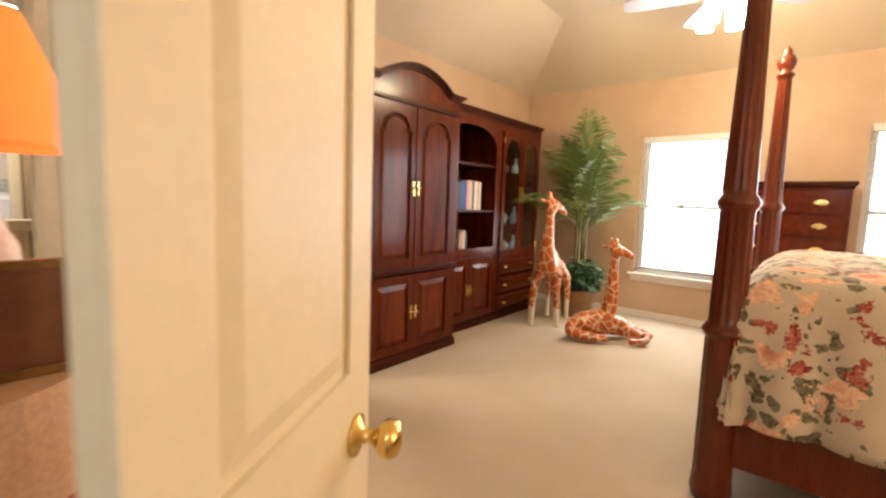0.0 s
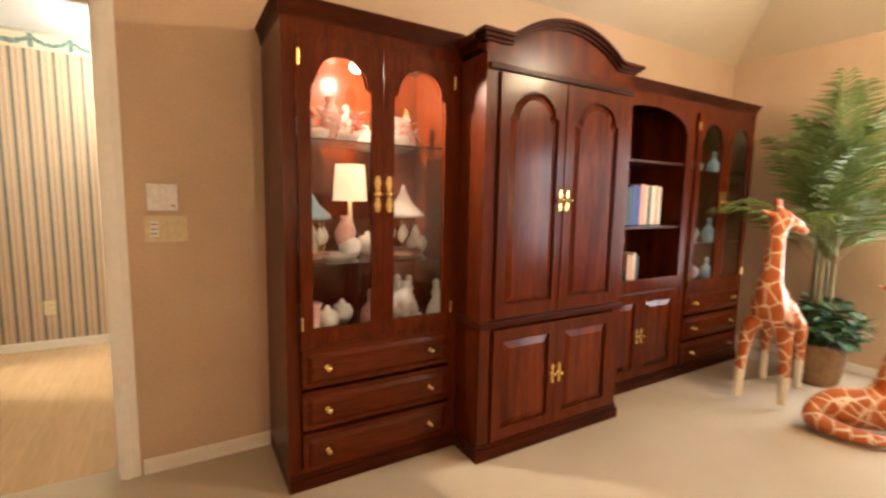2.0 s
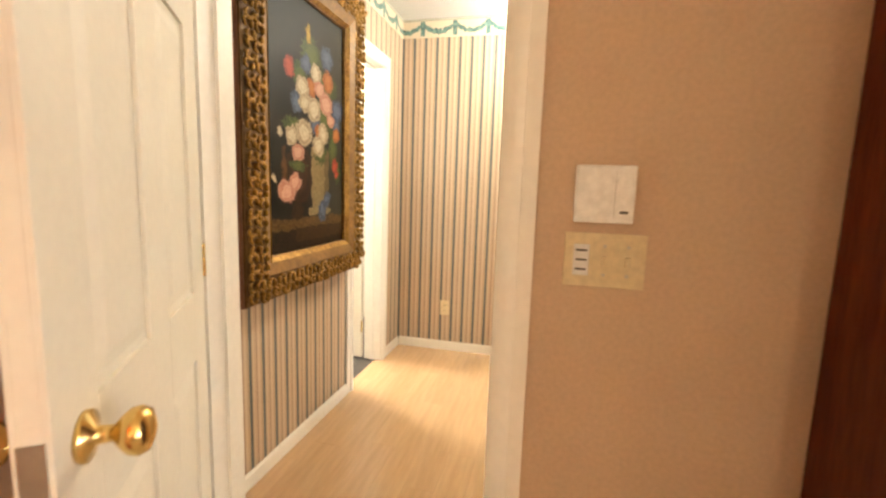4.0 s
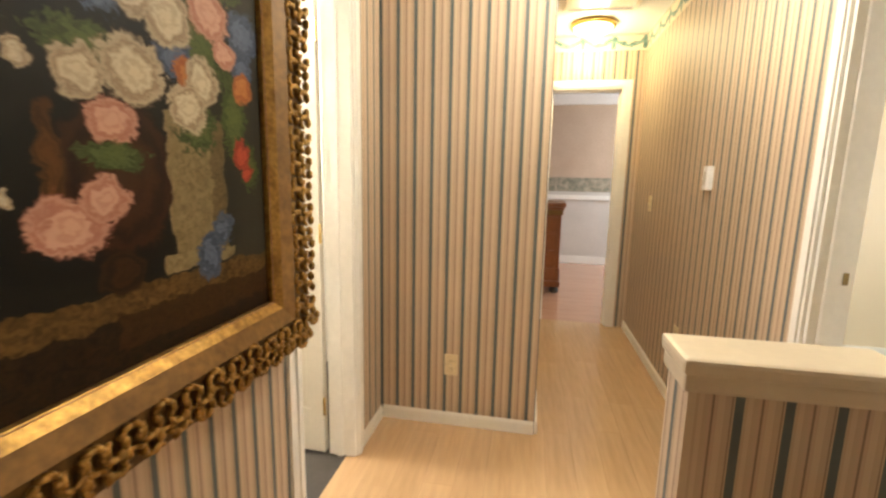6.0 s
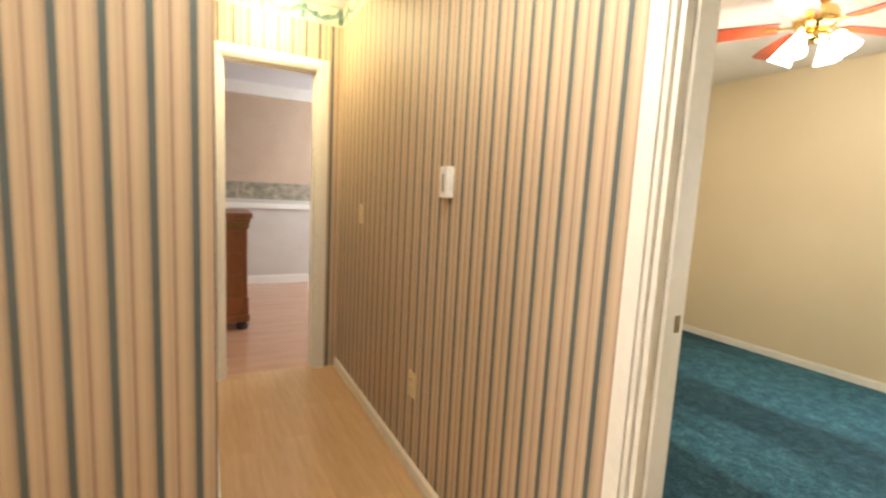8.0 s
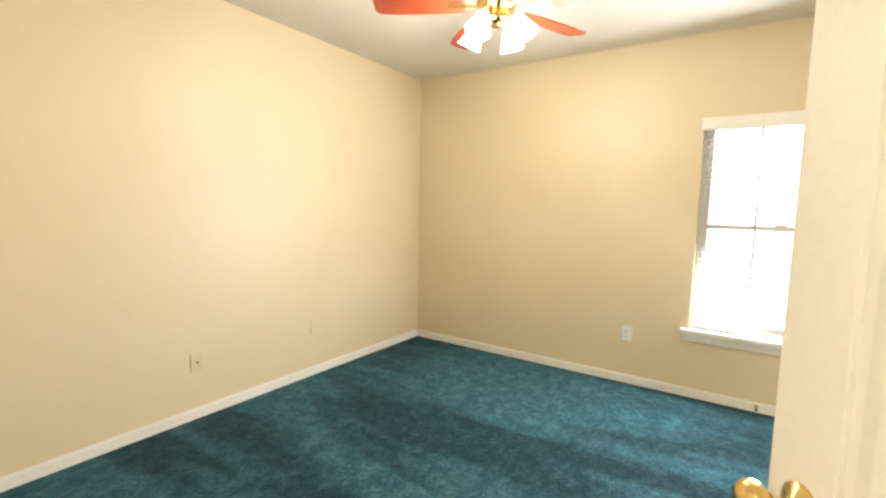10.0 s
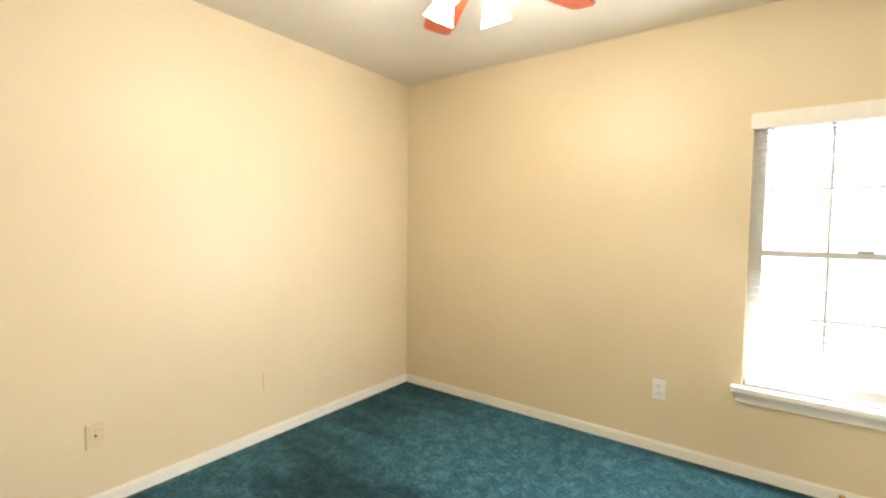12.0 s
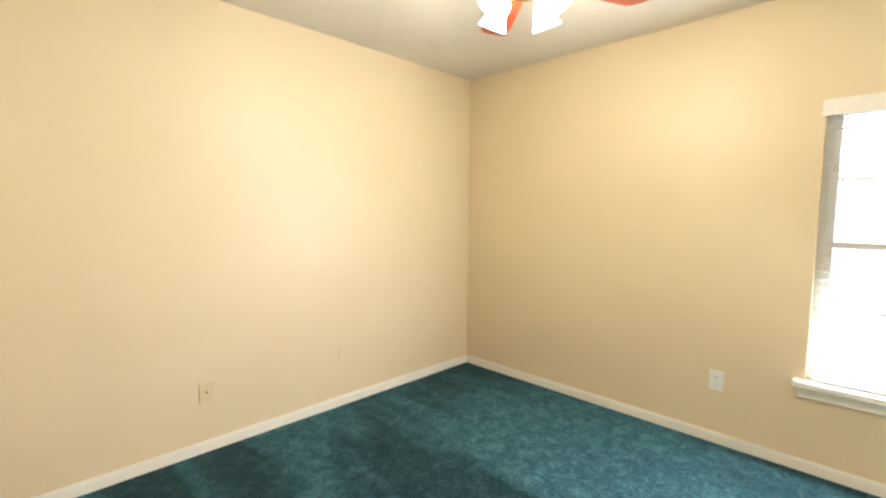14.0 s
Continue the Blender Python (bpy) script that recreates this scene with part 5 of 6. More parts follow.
# ---- bedside table and lamp, seen in the cabinet's mirror ----
ns = thing("nightstand", (.95, -4.75, 0), "dark cherry nightstand beside the bed", "nightstand")
part("body", boxes((-.24, .24, -.22, .22, .12, .62)), "cherry", ns)
part("top", boxes((-.26, .26, -.24, .24, .62, .65), bev=.006), "cherry_x", ns)
for u in (-.21, .21):
    for w in (-.19, .19):
        part("leg", boxes((u - .025, u + .025, w - .025, w + .025, 0, .12), bev=.004), "cherry", ns)
tl = thing("table_lamp", (.95, -4.75, .65), "brass table lamp with a lit cream shade on the nightstand", "table lamp")
part("base", lathe(((.07, 0), (.07, .015), (.03, .03), (.05, .12), (.04, .20), (.012, .24), (.012, .34)), 24), "brass", tl, smooth=True)
part("shade", lathe(((.19, .30), (.11, .55), (.107, .55), (.187, .30)), 28), "lamp_white", tl, "lit cream cloth shade", True)
bulb("table_lamp_bulb", .95, -4.75, 1.28, LAMP['bedside'], WARM, .06)

# ---- corner table with a lamp, seen through the gap beside the dressing-room door ----
noisy("peach_cloth", (.62, .36, .20), (.70, .44, .27), 6, .8, 90, .2, .1)
noisy("red_cloth", (.34, .07, .035), (.52, .16, .09), 14, .85, 60, .3, .1)
ct = thing("side_table", (-.52, -1.45, 0), "round side table draped in peach and red cloths", "table")
part("pedestal", lathe(((.14, 0), (.13, .03), (.03, .06), (.03, .70), (.16, .74)), 20), "cherry", ct)
part("tabletop", lathe(((.30, .74), (.31, .75), (.31, .765), (.0005, .767)), 36), "cherry_x", ct)
part("under_cloth", lathe(((.345, .20), (.335, .45), (.322, .769), (.0005, .771), (.0005, .768), (.318, .766), (.330, .45), (.340, .20)), 40, (0, 0, 0), 10, .05), "red_cloth", ct, "red printed under-cloth")
part("top_cloth", lathe(((.352, .54), (.335, .70), (.324, .774), (.0005, .776), (.0005, .7725), (.321, .7715), (.331, .70), (.348, .54)), 40), "peach_cloth", ct, "peach cloth over the table")
ph = thing("picture_frame", (-.36, -1.62, .777), "dark photo frame with a gilt edge standing on the table", "photo frame")
part("frame", boxes((-.11, -.09, -.012, .012, 0, .25), (.09, .11, -.012, .012, 0, .25), (-.09, .09, -.012, .012, 0, .02), (-.09, .09, -.012, .012, .23, .25), bev=.003), "gilt_flat", ph)
part("photo", boxes((-.09, .09, -.004, .004, .02, .23)), "brown_base", ph, "dark brown print")
ol = thing("table_lamp", (-.36, -1.38, .777), "table lamp with a lit orange cone shade on the side table", "table lamp")
part("base", lathe(((.075, 0), (.075, .015), (.025, .04), (.055, .16), (.045, .26), (.014, .32), (.010, .50)), 24), "porcelain", ol, smooth=True)
part("shade", lathe(((.20, .49), (.195, .51), (.075, .80), (.072, .80), (.19, .51), (.196, .49)), 32), "lamp_orange", ol, "lit orange cloth shade", True)
bulb("side_lamp_bulb", -.36, -1.38, 1.45, 2, WARM, .04)

# ---- chest of drawers under the windows' wall ----
chest = thing("chest_of_drawers", (4.34, -2.69, 0), "cherry chest on chest with brass bail pulls", "chest of drawers")
cx0, cx1, cw = -.22, .24, .415
part("bracket_base", boxes((cx0, cx0 + .10, -cw - .015, -cw + .10, 0, .10), (cx0, cx0 + .10, cw - .10, cw + .015, 0, .10), (cx1 - .1, cx1, -cw - .015, -cw + .10, 0, .10), (cx1 - .1, cx1, cw - .10, cw + .015, 0, .10), (cx0, cx0 + .02, -cw, cw, .07, .10), bev=.006), "cherry_dark", chest)
part("lower_case", boxes((cx0, cx1, -cw - .012, cw + .012, .10, .56)), "cherry", chest)
part("waist_moulding", boxes((cx0 - .012, cx1, -cw - .024, cw + .024, .56, .60), bev=.008), "cherry_dark", chest)
part("upper_case", boxes((cx0 + .02, cx1, -cw + .015, cw - .015, .60, 1.375)), "cherry", chest)
part("crown", boxes((cx0 + .008, cx1, -cw + .003, cw - .003, 1.375, 1.40), (cx0 - .008, cx1, -cw - .012, cw + .012, 1.40, 1.432), bev=.006), "cherry_dark", chest)


def bail_pull(parent, x, y, z):
    """Brass batwing plate with a bail, facing -x."""
    pts = [(-.05, 0), (-.035, -.016), (-.012, -.020), (0, -.027), (.012, -.020), (.035, -.016), (.05, 0), (.03, .013), (.012, .020), (-.012, .020), (-.03, .013)]
    bm = prism([(y + u, z + v) for u, v in pts], x - .003, x, 'x')
    part("pull_plate", bm, "brass", parent, "brass batwing plate")
    part("bail", boxes((x - .014, x - .009, y - .028, y + .028, z - .014, z - .009), (x - .014, x - .003, y - .029, y - .025, z - .013, z + .004), (x - .014, x - .003, y + .025, y + .029, z - .013, z + .004)), "brass", parent)


for k, (z0, z1, xf, w) in enumerate(((.125, .325, cx0, .385), (.345, .545, cx0, .385), (.615, .79, cx0 + .02, .365), (.805, .98, cx0 + .02, .365), (.995, 1.165, cx0 + .02, .365), (1.18, 1.355, cx0 + .02, .365))):
    d = part("drawer", boxes((xf - .012, xf, -w, w, z0, z1), bev=.004), "cherry_x", chest)
    for u in (-.22, .22):
        bail_pull(d, xf - .012, u, (z0 + z1) / 2)

# ---- giraffes ----


def skinned(name, joints, links, label, coat, subdiv=2):
    """A figure grown round a skeleton of (x, y, z, radius) joints."""
    me = bpy.data.meshes.new(name)
    me.from_pydata([j[:3] for j in joints], links, [])
    ob = new(name, me)
    sk = ob.modifiers.new("skin", 'SKIN')
    sk.use_smooth_shade = True
    for v, j in zip(me.skin_vertices[0].data, joints):
        v.radius = (j[3] * .86, j[3] * .86)
    me.skin_vertices[0].data[0].use_root = True
    ss = ob.modifiers.new("round", 'SUBSURF')
    ss.levels = ss.render_levels = subdiv
    me.materials.append(M[coat])
    return tagged(ob, label, "giraffe statue")


st = skinned("giraffe_statue", [
    (0, 0, .58, .115), (.20, .02, .55, .115), (-.14, -.01, .60, .11), (-.20, -.02, .74, .085), (-.20, -.03, .92, .06), (-.19, -.03, 1.08, .048), (-.17, -.04, 1.16, .052), (-.09, -.09, 1.12, .046), (-.03, -.13, 1.06, .030),
    (-.16, .08, .46, .058), (-.17, .10, .26, .036), (-.18, .10, .22, .038), (-.19, .10, .03, .030), (-.19, .10, 0, .036),
    (-.14, -.10, .46, .058), (-.13, -.12, .26, .036), (-.13, -.12, .22, .038), (-.12, -.12, .03, .030), (-.12, -.12, 0, .036),
    (.27, .09, .44, .058), (.29, .10, .26, .034), (.30, .10, .03, .028), (.30, .10, 0, .034),
    (.25, -.09, .44, .058), (.27, -.10, .26, .034), (.28, -.10, .03, .028), (.28, -.10, 0, .034),
    (-.20, -.02, 1.22, .018), (-.21, -.02, 1.27, .020), (-.16, -.02, 1.22, .018), (-.15, -.01, 1.27, .020), (-.22, .02, 1.18, .02), (-.27, .04, 1.20, .012), (.31, .02, .56, .03), (.36, .02, .44, .016), (.37, .02, .34, .022)],
    [(0, 1), (0, 2), (2, 3), (3, 4), (4, 5), (5, 6), (6, 7), (7, 8), (2, 9), (9, 10), (10, 11), (11, 12), (12, 13), (2, 14), (14, 15), (15, 16), (16, 17), (17, 18), (1, 19), (19, 20), (20, 21), (21, 22), (1, 23), (23, 24), (24, 25), (25, 26), (6, 27), (27, 28), (6, 29), (29, 30), (6, 31), (31, 32), (1, 33), (33, 34), (34, 35)],
    "standing painted giraffe statue with orange patches on the carpet", "giraffe_coat")
st.matrix_world = pose(3.45, -.97, .03, 0, 0, 8)
sg = skinned("giraffe_statue", [
    (0, 0, .13, .13), (.20, .02, .12, .12), (-.16, 0, .13, .12), (.10, 0, .22, .10), (.13, 0, .38, .072), (.13, -.01, .56, .052), (.13, -.01, .72, .044), (.14, -.02, .80, .05), (.21, -.05, .77, .042), (.27, -.07, .73, .028),
    (-.28, -.08, .07, .07), (-.12, -.17, .05, .05), (.05, -.19, .04, .035), (.30, -.10, .07, .055), (.42, -.14, .05, .042), (.36, -.22, .035, .032), (.20, -.23, .03, .03),
    (.33, .08, .07, .05), (.46, .06, .045, .038), (.50, -.05, .03, .03), (.10, 0, .86, .016), (.09, 0, .90, .018), (.15, .01, .86, .016), (.15, .02, .90, .018), (.08, .03, .81, .016), (.03, .05, .82, .010)],
    [(0, 1), (0, 2), (0, 3), (3, 4), (4, 5), (5, 6), (6, 7), (7, 8), (8, 9), (2, 10), (10, 11), (11, 12), (1, 13), (13, 14), (14, 15), (15, 16), (1, 17), (17, 18), (18, 19), (7, 20), (20, 21), (7, 22), (22, 23), (7, 24), (24, 25)],
    "lying painted giraffe statue with a raised neck on the carpet", "giraffe_coat_lying")
sg.matrix_world = pose(3.42, -1.45, .01, 0, 0, -50)

# ---- potted palm in the corner ----
palm = thing("potted_palm", (4.12, -.98, 0), "tall potted palm with feathery green fronds", "potted plant")
part("pot", lathe(((.13, 0), (.15, .02), (.19, .27), (.20, .30), (.185, .30), (.17, .25)), 24), "terracotta", palm, "brown wicker-coloured pot", True)
part("soil", lathe(((.176, .26), (.0005, .27)), 24), "soil", palm)
rng = random.Random(11)


def frond(length, droop, rise):
    """Arching midrib with paired narrow leaflets."""
    bm = bmesh.new()
    n = 26
    pts = []
    for k in range(n + 1):
        u = k / n
        pts.append(Vector((length * u * (1 - .12 * u), 0, rise * u - droop * u * u * u)))
    for k in range(n):
        a, c = pts[k], pts[k + 1]
        w0, w1 = .007 * (1 - k / n) + .0015, .007 * (1 - (k + 1) / n) + .0015
        q = [bm.verts.new(v) for v in (a + Vector((0, -w0, 0)), c + Vector((0, -w1, 0)), c + Vector((0, w1, 0)), a + Vector((0, w0, 0)))]
        bm.faces.new(q)
        if k < 5:
            continue
        u = k / n
        ln = .26 * math.sin(math.pi * min(1, .18 + .80 * u)) + .05
        for s in (-1, 1):
            d = (c - a).normalized()
            side = Vector((0, s, 0))
            tip = a + (d * .62 + side * .72).normalized() * ln * rng.uniform(.85, 1.1) + Vector((0, 0, -.32 * ln * rng.uniform(.6, 1.3)))
            midp = a.lerp(tip, .45) + Vector((0, 0, .03))
            wv = d * .009
            q = [bm.verts.new(v) for v in (a - wv * .4, midp - wv, tip, midp + wv, a + wv * .4)]
            bm.faces.new(q)
    return bm


for k in range(30):
    a = k * 137.5 + rng.uniform(-12, 12)
    up = .30 + .70 * (k / 30)
    L = rng.uniform(.62, .90) * (1.0 if k < 19 else .85)
    o = part("frond", frond(L, rng.uniform(.35, .6) * (1.3 - up), rng.uniform(.32, .5) + .45 * up), "palm_leaf", palm)
    o.matrix_local = pose(.04 * math.cos(radians(a)), .04 * math.sin(radians(a)), .62 + .62 * up, 0, -12 - 28 * up, a)
for k in range(4):
    dx, dy = .05 * math.cos(k * 1.6), .05 * math.sin(k * 1.6)
    part("stem", lathe(((.022, .24), (.018, .6), (.014, 1.0), (.008, 1.30)), 10, (dx, dy, 0)), "palm_stem", palm)
low = leaf_clump("ivy_bush", (4.10, -1.0, .42), .27, 420, .085, "ivy_leaf", "dark green trailing ivy at the palm's foot", random.Random(5), .75)

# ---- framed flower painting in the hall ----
# darkened gilt: shade of the carved recesses put into the cove's colour
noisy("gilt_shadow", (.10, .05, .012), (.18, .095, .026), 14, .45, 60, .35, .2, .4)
FY0, FY1, FZ0, FZ1, FX = .39, 1.372, .785, 2.19, HW + .025
pic = thing("framed_painting", (FX, (FY0 + FY1) / 2, (FZ0 + FZ1) / 2), "flower still life in a wide carved gilt frame", "painting")
hy, hz = (FY1 - FY0) / 2, (FZ1 - FZ0) / 2


def frame_ring(o, i, x0, x1, x2):
    """Sloped picture-frame ring from outer inset o to inner inset i, heights x1 outside and x2 inside."""
    bm = bmesh.new()

    def rect(g, x):
        return [bm.verts.new((x, u, v)) for u, v in ((-hy + g, -hz + g), (hy - g, -hz + g), (hy - g, hz - g), (-hy + g, hz - g))]
    a, b_, c, d = rect(o, x0), rect(o, x1), rect(i, x2), rect(i, x0)
    for r1, r2 in ((a, b_), (b_, c), (c, d)):
        for k in range(4):
            bm.faces.new((r1[k], r1[(k + 1) % 4], r2[(k + 1) % 4], r2[k]))
    bmesh.ops.recalc_face_normals(bm, faces=bm.faces)
    return bm


part("frame_back", frame_ring(0, .17, -.023, .055, .055), "brown_base", pic)
part("outer_rail", frame_ring(.004, .105, .05, .062, .076), "gilt_shadow", pic, "gilt cove coloured dark for the shade between scrolls")
part("inner_rail", frame_ring(.105, .150, .05, .080, .066), "gilt_flat", pic)
part("inner_bead", frame_ring(.150, .172, .04, .070, .052), "gilt", pic)
orn = bmesh.new()
rng = random.Random(21)


def scroll(cu, cv, r, x, flip):
    """Leafy scroll: a short curl of flattened beads."""
    for k in range(6):
        a = flip * (k * .8) + rng.uniform(-.2, .2)
        rr = r * (1 - k * .11)
        u, v, s = cu + rr * math.cos(a), cv + rr * math.sin(a), r * (.52 - .035 * k)
        m_ = Matrix.Translation((x + .004, u, v)) @ Euler((a, 0, 0)).to_matrix().to_4x4() @ Matrix.Diagonal((s * .9, s * .62, s * 1.25, 1))
        bmesh.ops.create_icosphere(orn, subdivisions=1, radius=1, matrix=m_)


stepn = .034
for k in range(int(2 * hy / stepn)):
    u = -hy + .03 + k * stepn
    for v in (-hz + .054, hz - .054):
        scroll(u + rng.uniform(-.004, .004), v + rng.uniform(-.008, .008) - .02, .025, .070, 1 if k % 2 else -1)
        scroll(u + .026, v + rng.uniform(-.008, .008) + .022, .025, .078, -1 if k % 2 else 1)
for k in range(int(2 * hz / stepn) - 2):
    v = -hz + .08 + k * stepn
    for u in (-hy + .054, hy - .054):
        scroll(u + rng.uniform(-.008, .008) - .02, v, .025, .070, 1 if k % 2 else -1)
        scroll(u + rng.uniform(-.008, .008) + .022, v + .026, .025, .078, -1 if k % 2 else 1)
part("carved_ornament", orn, "gilt", pic, "carved gilt leaf scrolls", True)


def still_life(name, lo_v, hi_v):
    """One band of a painted still life: dark ground, stone column, ledge, urn, a tall bunch of flowers, hanging grapes."""
    m, t, b = mat(name, .5, 0.0, .15)
    v = coords(t, 1, .86, 1)
    s = t.nodes.new("ShaderNodeSeparateXYZ")
    t.links.new(v, s.inputs[0])
    wob = nd_link(t, "ShaderNodeTexNoise", v, "Color", Scale=26, Detail=4)
    ws = t.nodes.new("ShaderNodeSeparateColor")
    t.links.new(wob, ws.inputs[0])
    brush = nd_link(t, "ShaderNodeTexNoise", v, "Fac", Scale=62, Detail=4, Distortion=1.5)
    U = math_n(t, 'ADD', math_n(t, 'SUBTRACT', s.outputs[1], .035), math_n(t, 'MULTIPLY', math_n(t, 'SUBTRACT', ws.outputs[0], .5), .045))
    V = math_n(t, 'ADD', math_n(t, 'SUBTRACT', s.outputs[2], .05), math_n(t, 'MULTIPLY', math_n(t, 'SUBTRACT', ws.outputs[1], .5), .045))
    n = nd_link(t, "ShaderNodeTexNoise", v, "Fac", Scale=3.5, Detail=5, Distortion=.8)
    c = ramp(t, n, ((.30, (.004, .004, .003)), (.55, (.010, .009, .006)), (.75, (.022, .019, .012))))
    light = ramp(t, math_n(t, 'ADD', math_n(t, 'MULTIPLY', s.outputs[1], 1.1), .5), ((.45, (0, 0, 0)), (.95, (.045, .045, .036))))
    c = mixc(t, 1.0, c, light, 'ADD')

    def span(x, a, d):
        return math_n(t, 'MULTIPLY', math_n(t, 'GREATER_THAN', x, a), math_n(t, 'LESS_THAN', x, d))

    def rect(c, u0, u1, v0, v1, lo, hi):
        if v1 < lo_v - .03 or v0 > hi_v + .03:
            return c
        col = ramp(t, brush, ((.3, lo), (.7, hi)))
        return mixc(t, math_n(t, 'MULTIPLY', span(U, u0, u1), span(V, v0, v1)), c, col)

    def blob(c, cu, cv, ru, rv, lo, hi, ragged=.30):
        """A painted patch, paler towards its middle, with petal-like curls."""
        if cv + rv * 1.4 < lo_v - .02 or cv - rv * 1.4 > hi_v + .02:
            return c
        du = math_n(t, 'MULTIPLY', math_n(t, 'SUBTRACT', U, cu), 1 / ru)
        dv = math_n(t, 'MULTIPLY', math_n(t, 'SUBTRACT', V, cv), 1 / rv)
        d = math_n(t, 'SQRT', math_n(t, 'ADD', math_n(t, 'MULTIPLY', du, du), math_n(t, 'MULTIPLY', dv, dv)))
        e = math_n(t, 'ADD', d, math_n(t, 'MULTIPLY', math_n(t, 'SUBTRACT', brush, .5), ragged * 2))
        on = ramp(t, e, ((.84, (1, 1, 1)), (1.0, (0, 0, 0))))
        curl = math_n(t, 'ADD', math_n(t, 'MULTIPLY', math_n(t, 'SINE', math_n(t, 'MULTIPLY', e, 17)), .20), math_n(t, 'SUBTRACT', 1.05, math_n(t, 'MULTIPLY', e, .75)))
        return mixc(t, on, c, ramp(t, curl, ((.15, lo), (.85, hi))))

    W, P = ((.24, .16, .09), (.80, .72, .56)), ((.42, .13, .09), (.80, .50, .40))
    O, R = ((.30, .07, .02), (.62, .25, .08)), ((.16, .015, .01), (.55, .09, .05))
    B, G = ((.012, .020, .05), (.14, .20, .34)), ((.012, .022, .008), (.12, .17, .05))
    c = rect(c, -.35, .30, -.60, -.468, (.012, .007, .003), (.035, .018, .006))
    c = rect(c, -.33, .30, -.492, -.440, (.06, .032, .010), (.19, .11, .035))
    c = rect(c, -.14, .30, -.545, -.485, (.035, .016, .005), (.07, .034, .010))
    c = blob(c, -.11, -.25, .105, .145, (.012, .005, .002), (.060, .022, .008), .1)
    c = blob(c, -.21, -.23, .018, .10, (.03, .012, .004), (.14, .06, .015), .15)
    c = blob(c, -.12, -.41, .045, .045, (.012, .006, .002), (.045, .02, .006), .1)
    c = rect(c, -.025, .115, -.42, -.13, (.20, .155, .075), (.36, .29, .155))
    c = rect(c, .075, .115, -.42, -.13, (.10, .075, .035), (.22, .17, .085))
    c = rect(c, -.045, .125, -.435, -.405, (.20, .15, .07), (.40, .33, .18))
    for cu, cv, ru, rv in ((.046, -.147, .055, .055), (-.12, -.216, .055, .028), (.15, -.12, .04, .11), (-.14, -.05, .08, .04), (.10, .17, .09, .07), (-.02, .26, .08, .09), (.19, -.23, .03, .06), (-.10, .17, .06, .06), (.07, .02, .10, .10)):
        c = blob(c, cu, cv, ru, rv, *G, .75)
    for k, (cu, cv, r) in enumerate(((-.123, .05, .045), (.19, .07, .055), (.10, .29, .05), (.004, -.02, .042), (.18, .0, .035), (-.06, .22, .04))):
        c = blob(c, cu, cv, r, r * 1.15, *B, .6)
    for cu, cv, r in ((.179, -.05, .032), (.03, -.055, .03), (-.02, .13, .035), (.11, .19, .045)):
        c = blob(c, cu, cv, r, r * 1.2, *O, .35)
    for cu, cv, r in ((.168, -.20, .028), (-.17, .18, .035), (.185, -.245, .018)):
        c = blob(c, cu, cv, r, r * 1.4, *R, .4)
    for cu, cv, r in ((-.076, -.07, .062), (-.006, .045, .058), (.067, -.058, .046), (-.16, -.092, .042), (-.07, .06, .045), (-.086, .12, .05), (.014, .20, .045), (-.269, -.273, .016), (-.234, -.085, .016), (.03, -.115, .05)):
        c = blob(c, cu, cv, r, r * 1.05, *W)
    for cu, cv, r in ((.095, .085, .058), (-.118, -.161, .044), (-.194, -.326, .058), (-.14, -.286, .040), (.13, .02, .035), (.04, .14, .04)):
        c = blob(c, cu, cv, r, r * .95, *P)
    c = blob(c, -.042, .356, .02, .045, (.25, .15, .02), (.6, .42, .08), .5)
    c = blob(c, .095, -.365, .035, .04, *B, .5)
    c = blob(c, .060, -.42, .035, .055, *B, .5)
    t.links.new(mixc(t, 1.0, c, (.62, .58, .52), 'MULTIPLY'), b.inputs["Base Color"])
    bump(t, b, brush, .08, .002)


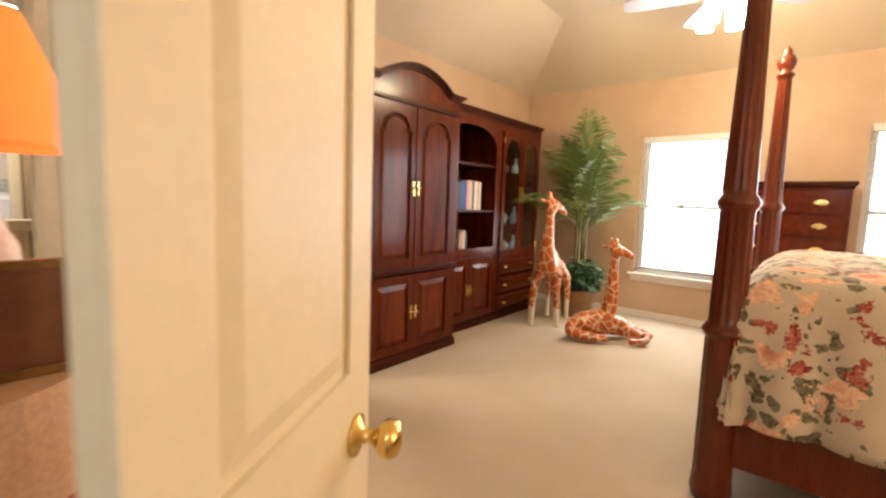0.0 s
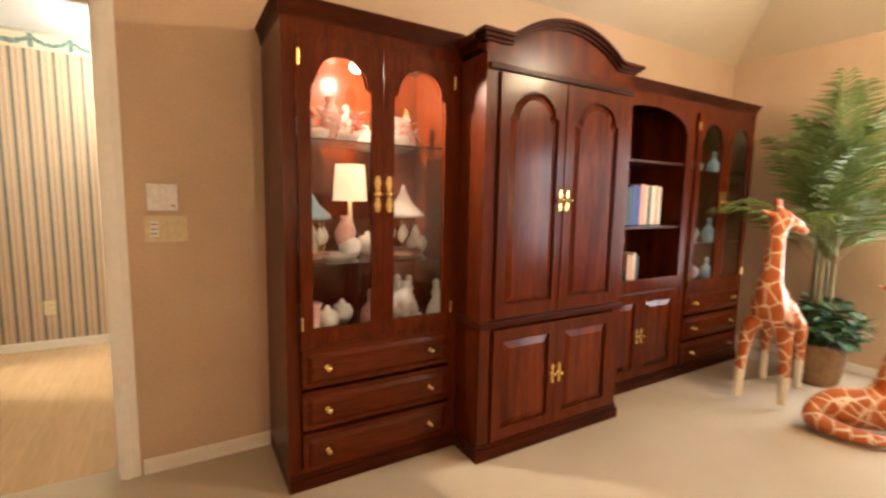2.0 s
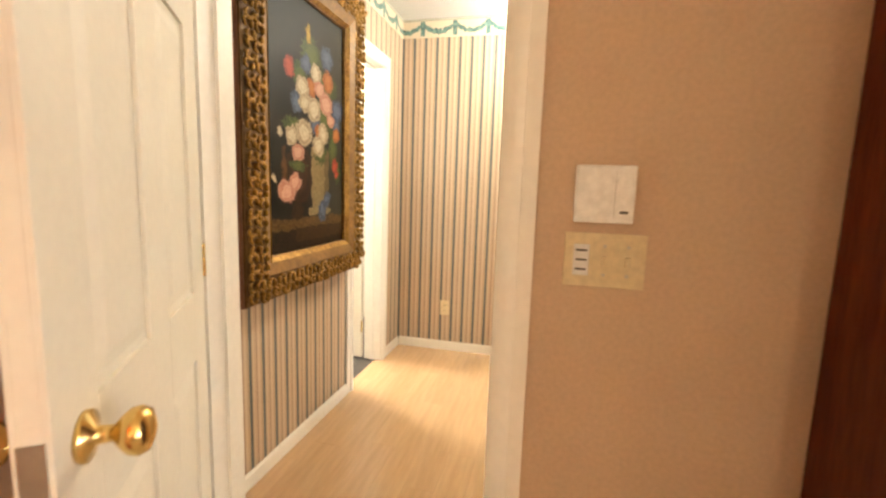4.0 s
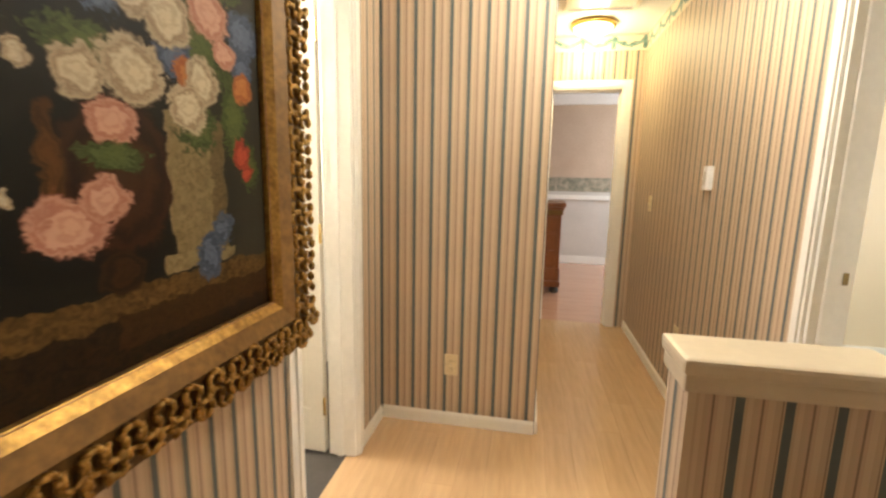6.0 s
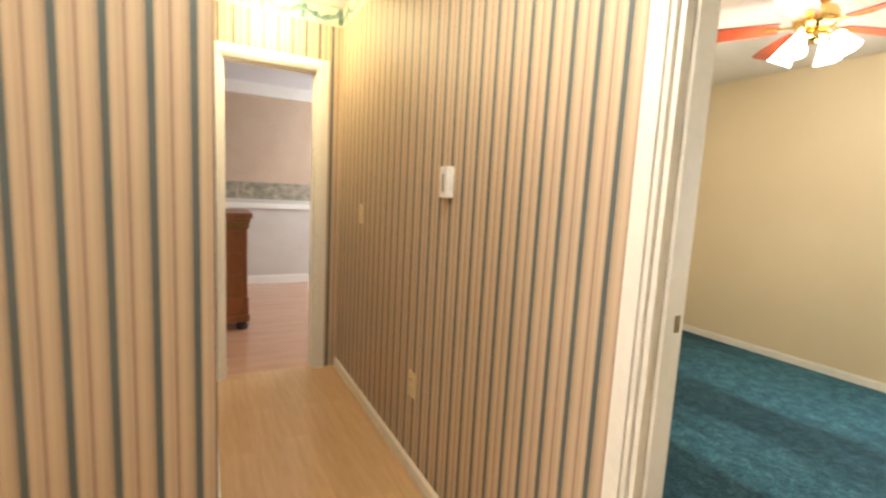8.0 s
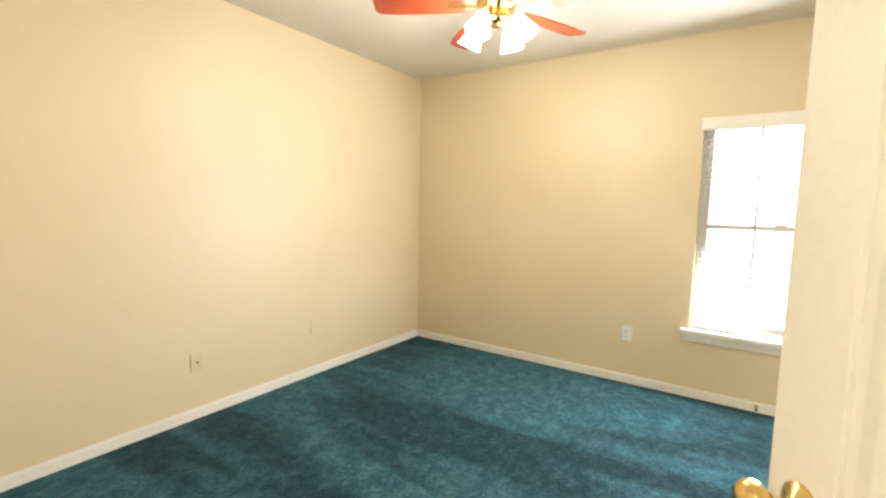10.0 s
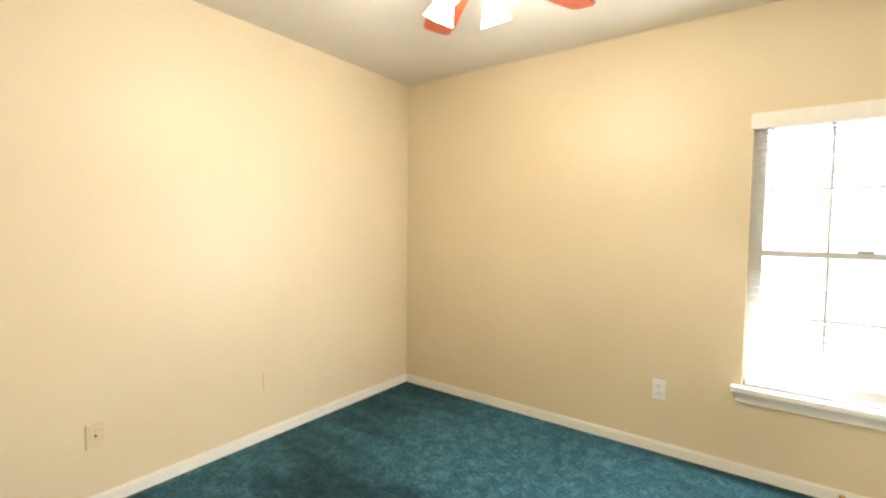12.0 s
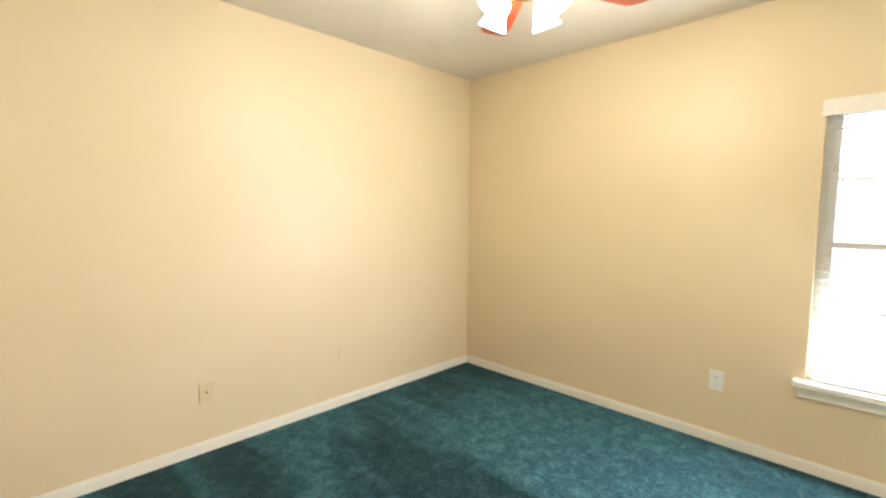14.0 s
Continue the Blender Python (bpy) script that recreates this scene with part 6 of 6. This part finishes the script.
CUTS = (-.60, -.36, -.22, -.13, -.05, .04, .16, .60)
bm = boxes((.030, .040, -hy + .16, hy - .16, -hz + .16, hz - .16))
for cut in CUTS[1:-1]:
    bmesh.ops.bisect_plane(bm, geom=bm.verts[:] + bm.edges[:] + bm.faces[:], plane_co=(0, 0, cut), plane_no=(0, 0, 1))
for k in range(len(CUTS) - 1):
    still_life("still_life_%d" % k, CUTS[k] - .05, CUTS[k + 1] - .05)
canvas = part("canvas", bm, "still_life_0", pic, "flower still life painted on a dark ground")
for k in range(1, len(CUTS) - 1):
    canvas.data.materials.append(M["still_life_%d" % k])
for f in canvas.data.polygons:
    f.material_index = min(len(CUTS) - 2, sum(f.center.z > cut for cut in CUTS[1:-1]))

# ---- dresser in the far room ----
dr = thing("dresser", (-.47, 5.50, -.012), "reddish oak dresser with carved top moulding and bun feet", "dresser")
part("case", boxes((-.46, .46, -.24, .24, .10, .96), bev=.01), "oak_red", dr)
part("top", boxes((-.50, .50, -.28, .28, .985, 1.035), (-.485, .485, -.265, .265, .955, .985), bev=.01), "oak_red", dr)
part("carved_band", boxes((-.475, .475, -.255, .255, .90, .955), bev=.004), "gilt_flat", dr, "carved gilt band")
part("base_moulding", boxes((-.48, .48, -.26, .26, .08, .15), (-.47, .47, -.25, .25, .15, .30), bev=.01), "oak_red", dr)
for u in (-.42, .42):
    for v in (-.2, .2):
        part("bun_foot", lathe(((.03, 0), (.05, .02), (.052, .05), (.03, .08)), 16, (u, v, 0)), "hoof_black", dr, smooth=True)
for k in range(3):
    d = part("drawer", boxes((-.42, .42, -.255, -.24, .33 + .19 * k, .50 + .19 * k), bev=.004), "oak_red", dr)
    for u in (-.25, .25):
        brass_button(d, u, -.256, .415 + .19 * k)

# ---- floor planks, last ----
boards("plank", hall_floor, HW - .04, HE + .055, .102, EY + .055, 'y', .13, .9, "laminate")
far_floor = bpy.data.objects["floor_end_room"]
boards("plank", far_floor, -1.2, 1.4, EY + .06, 7.2, 'x', .16, 1.1, "laminate_red", -.002)
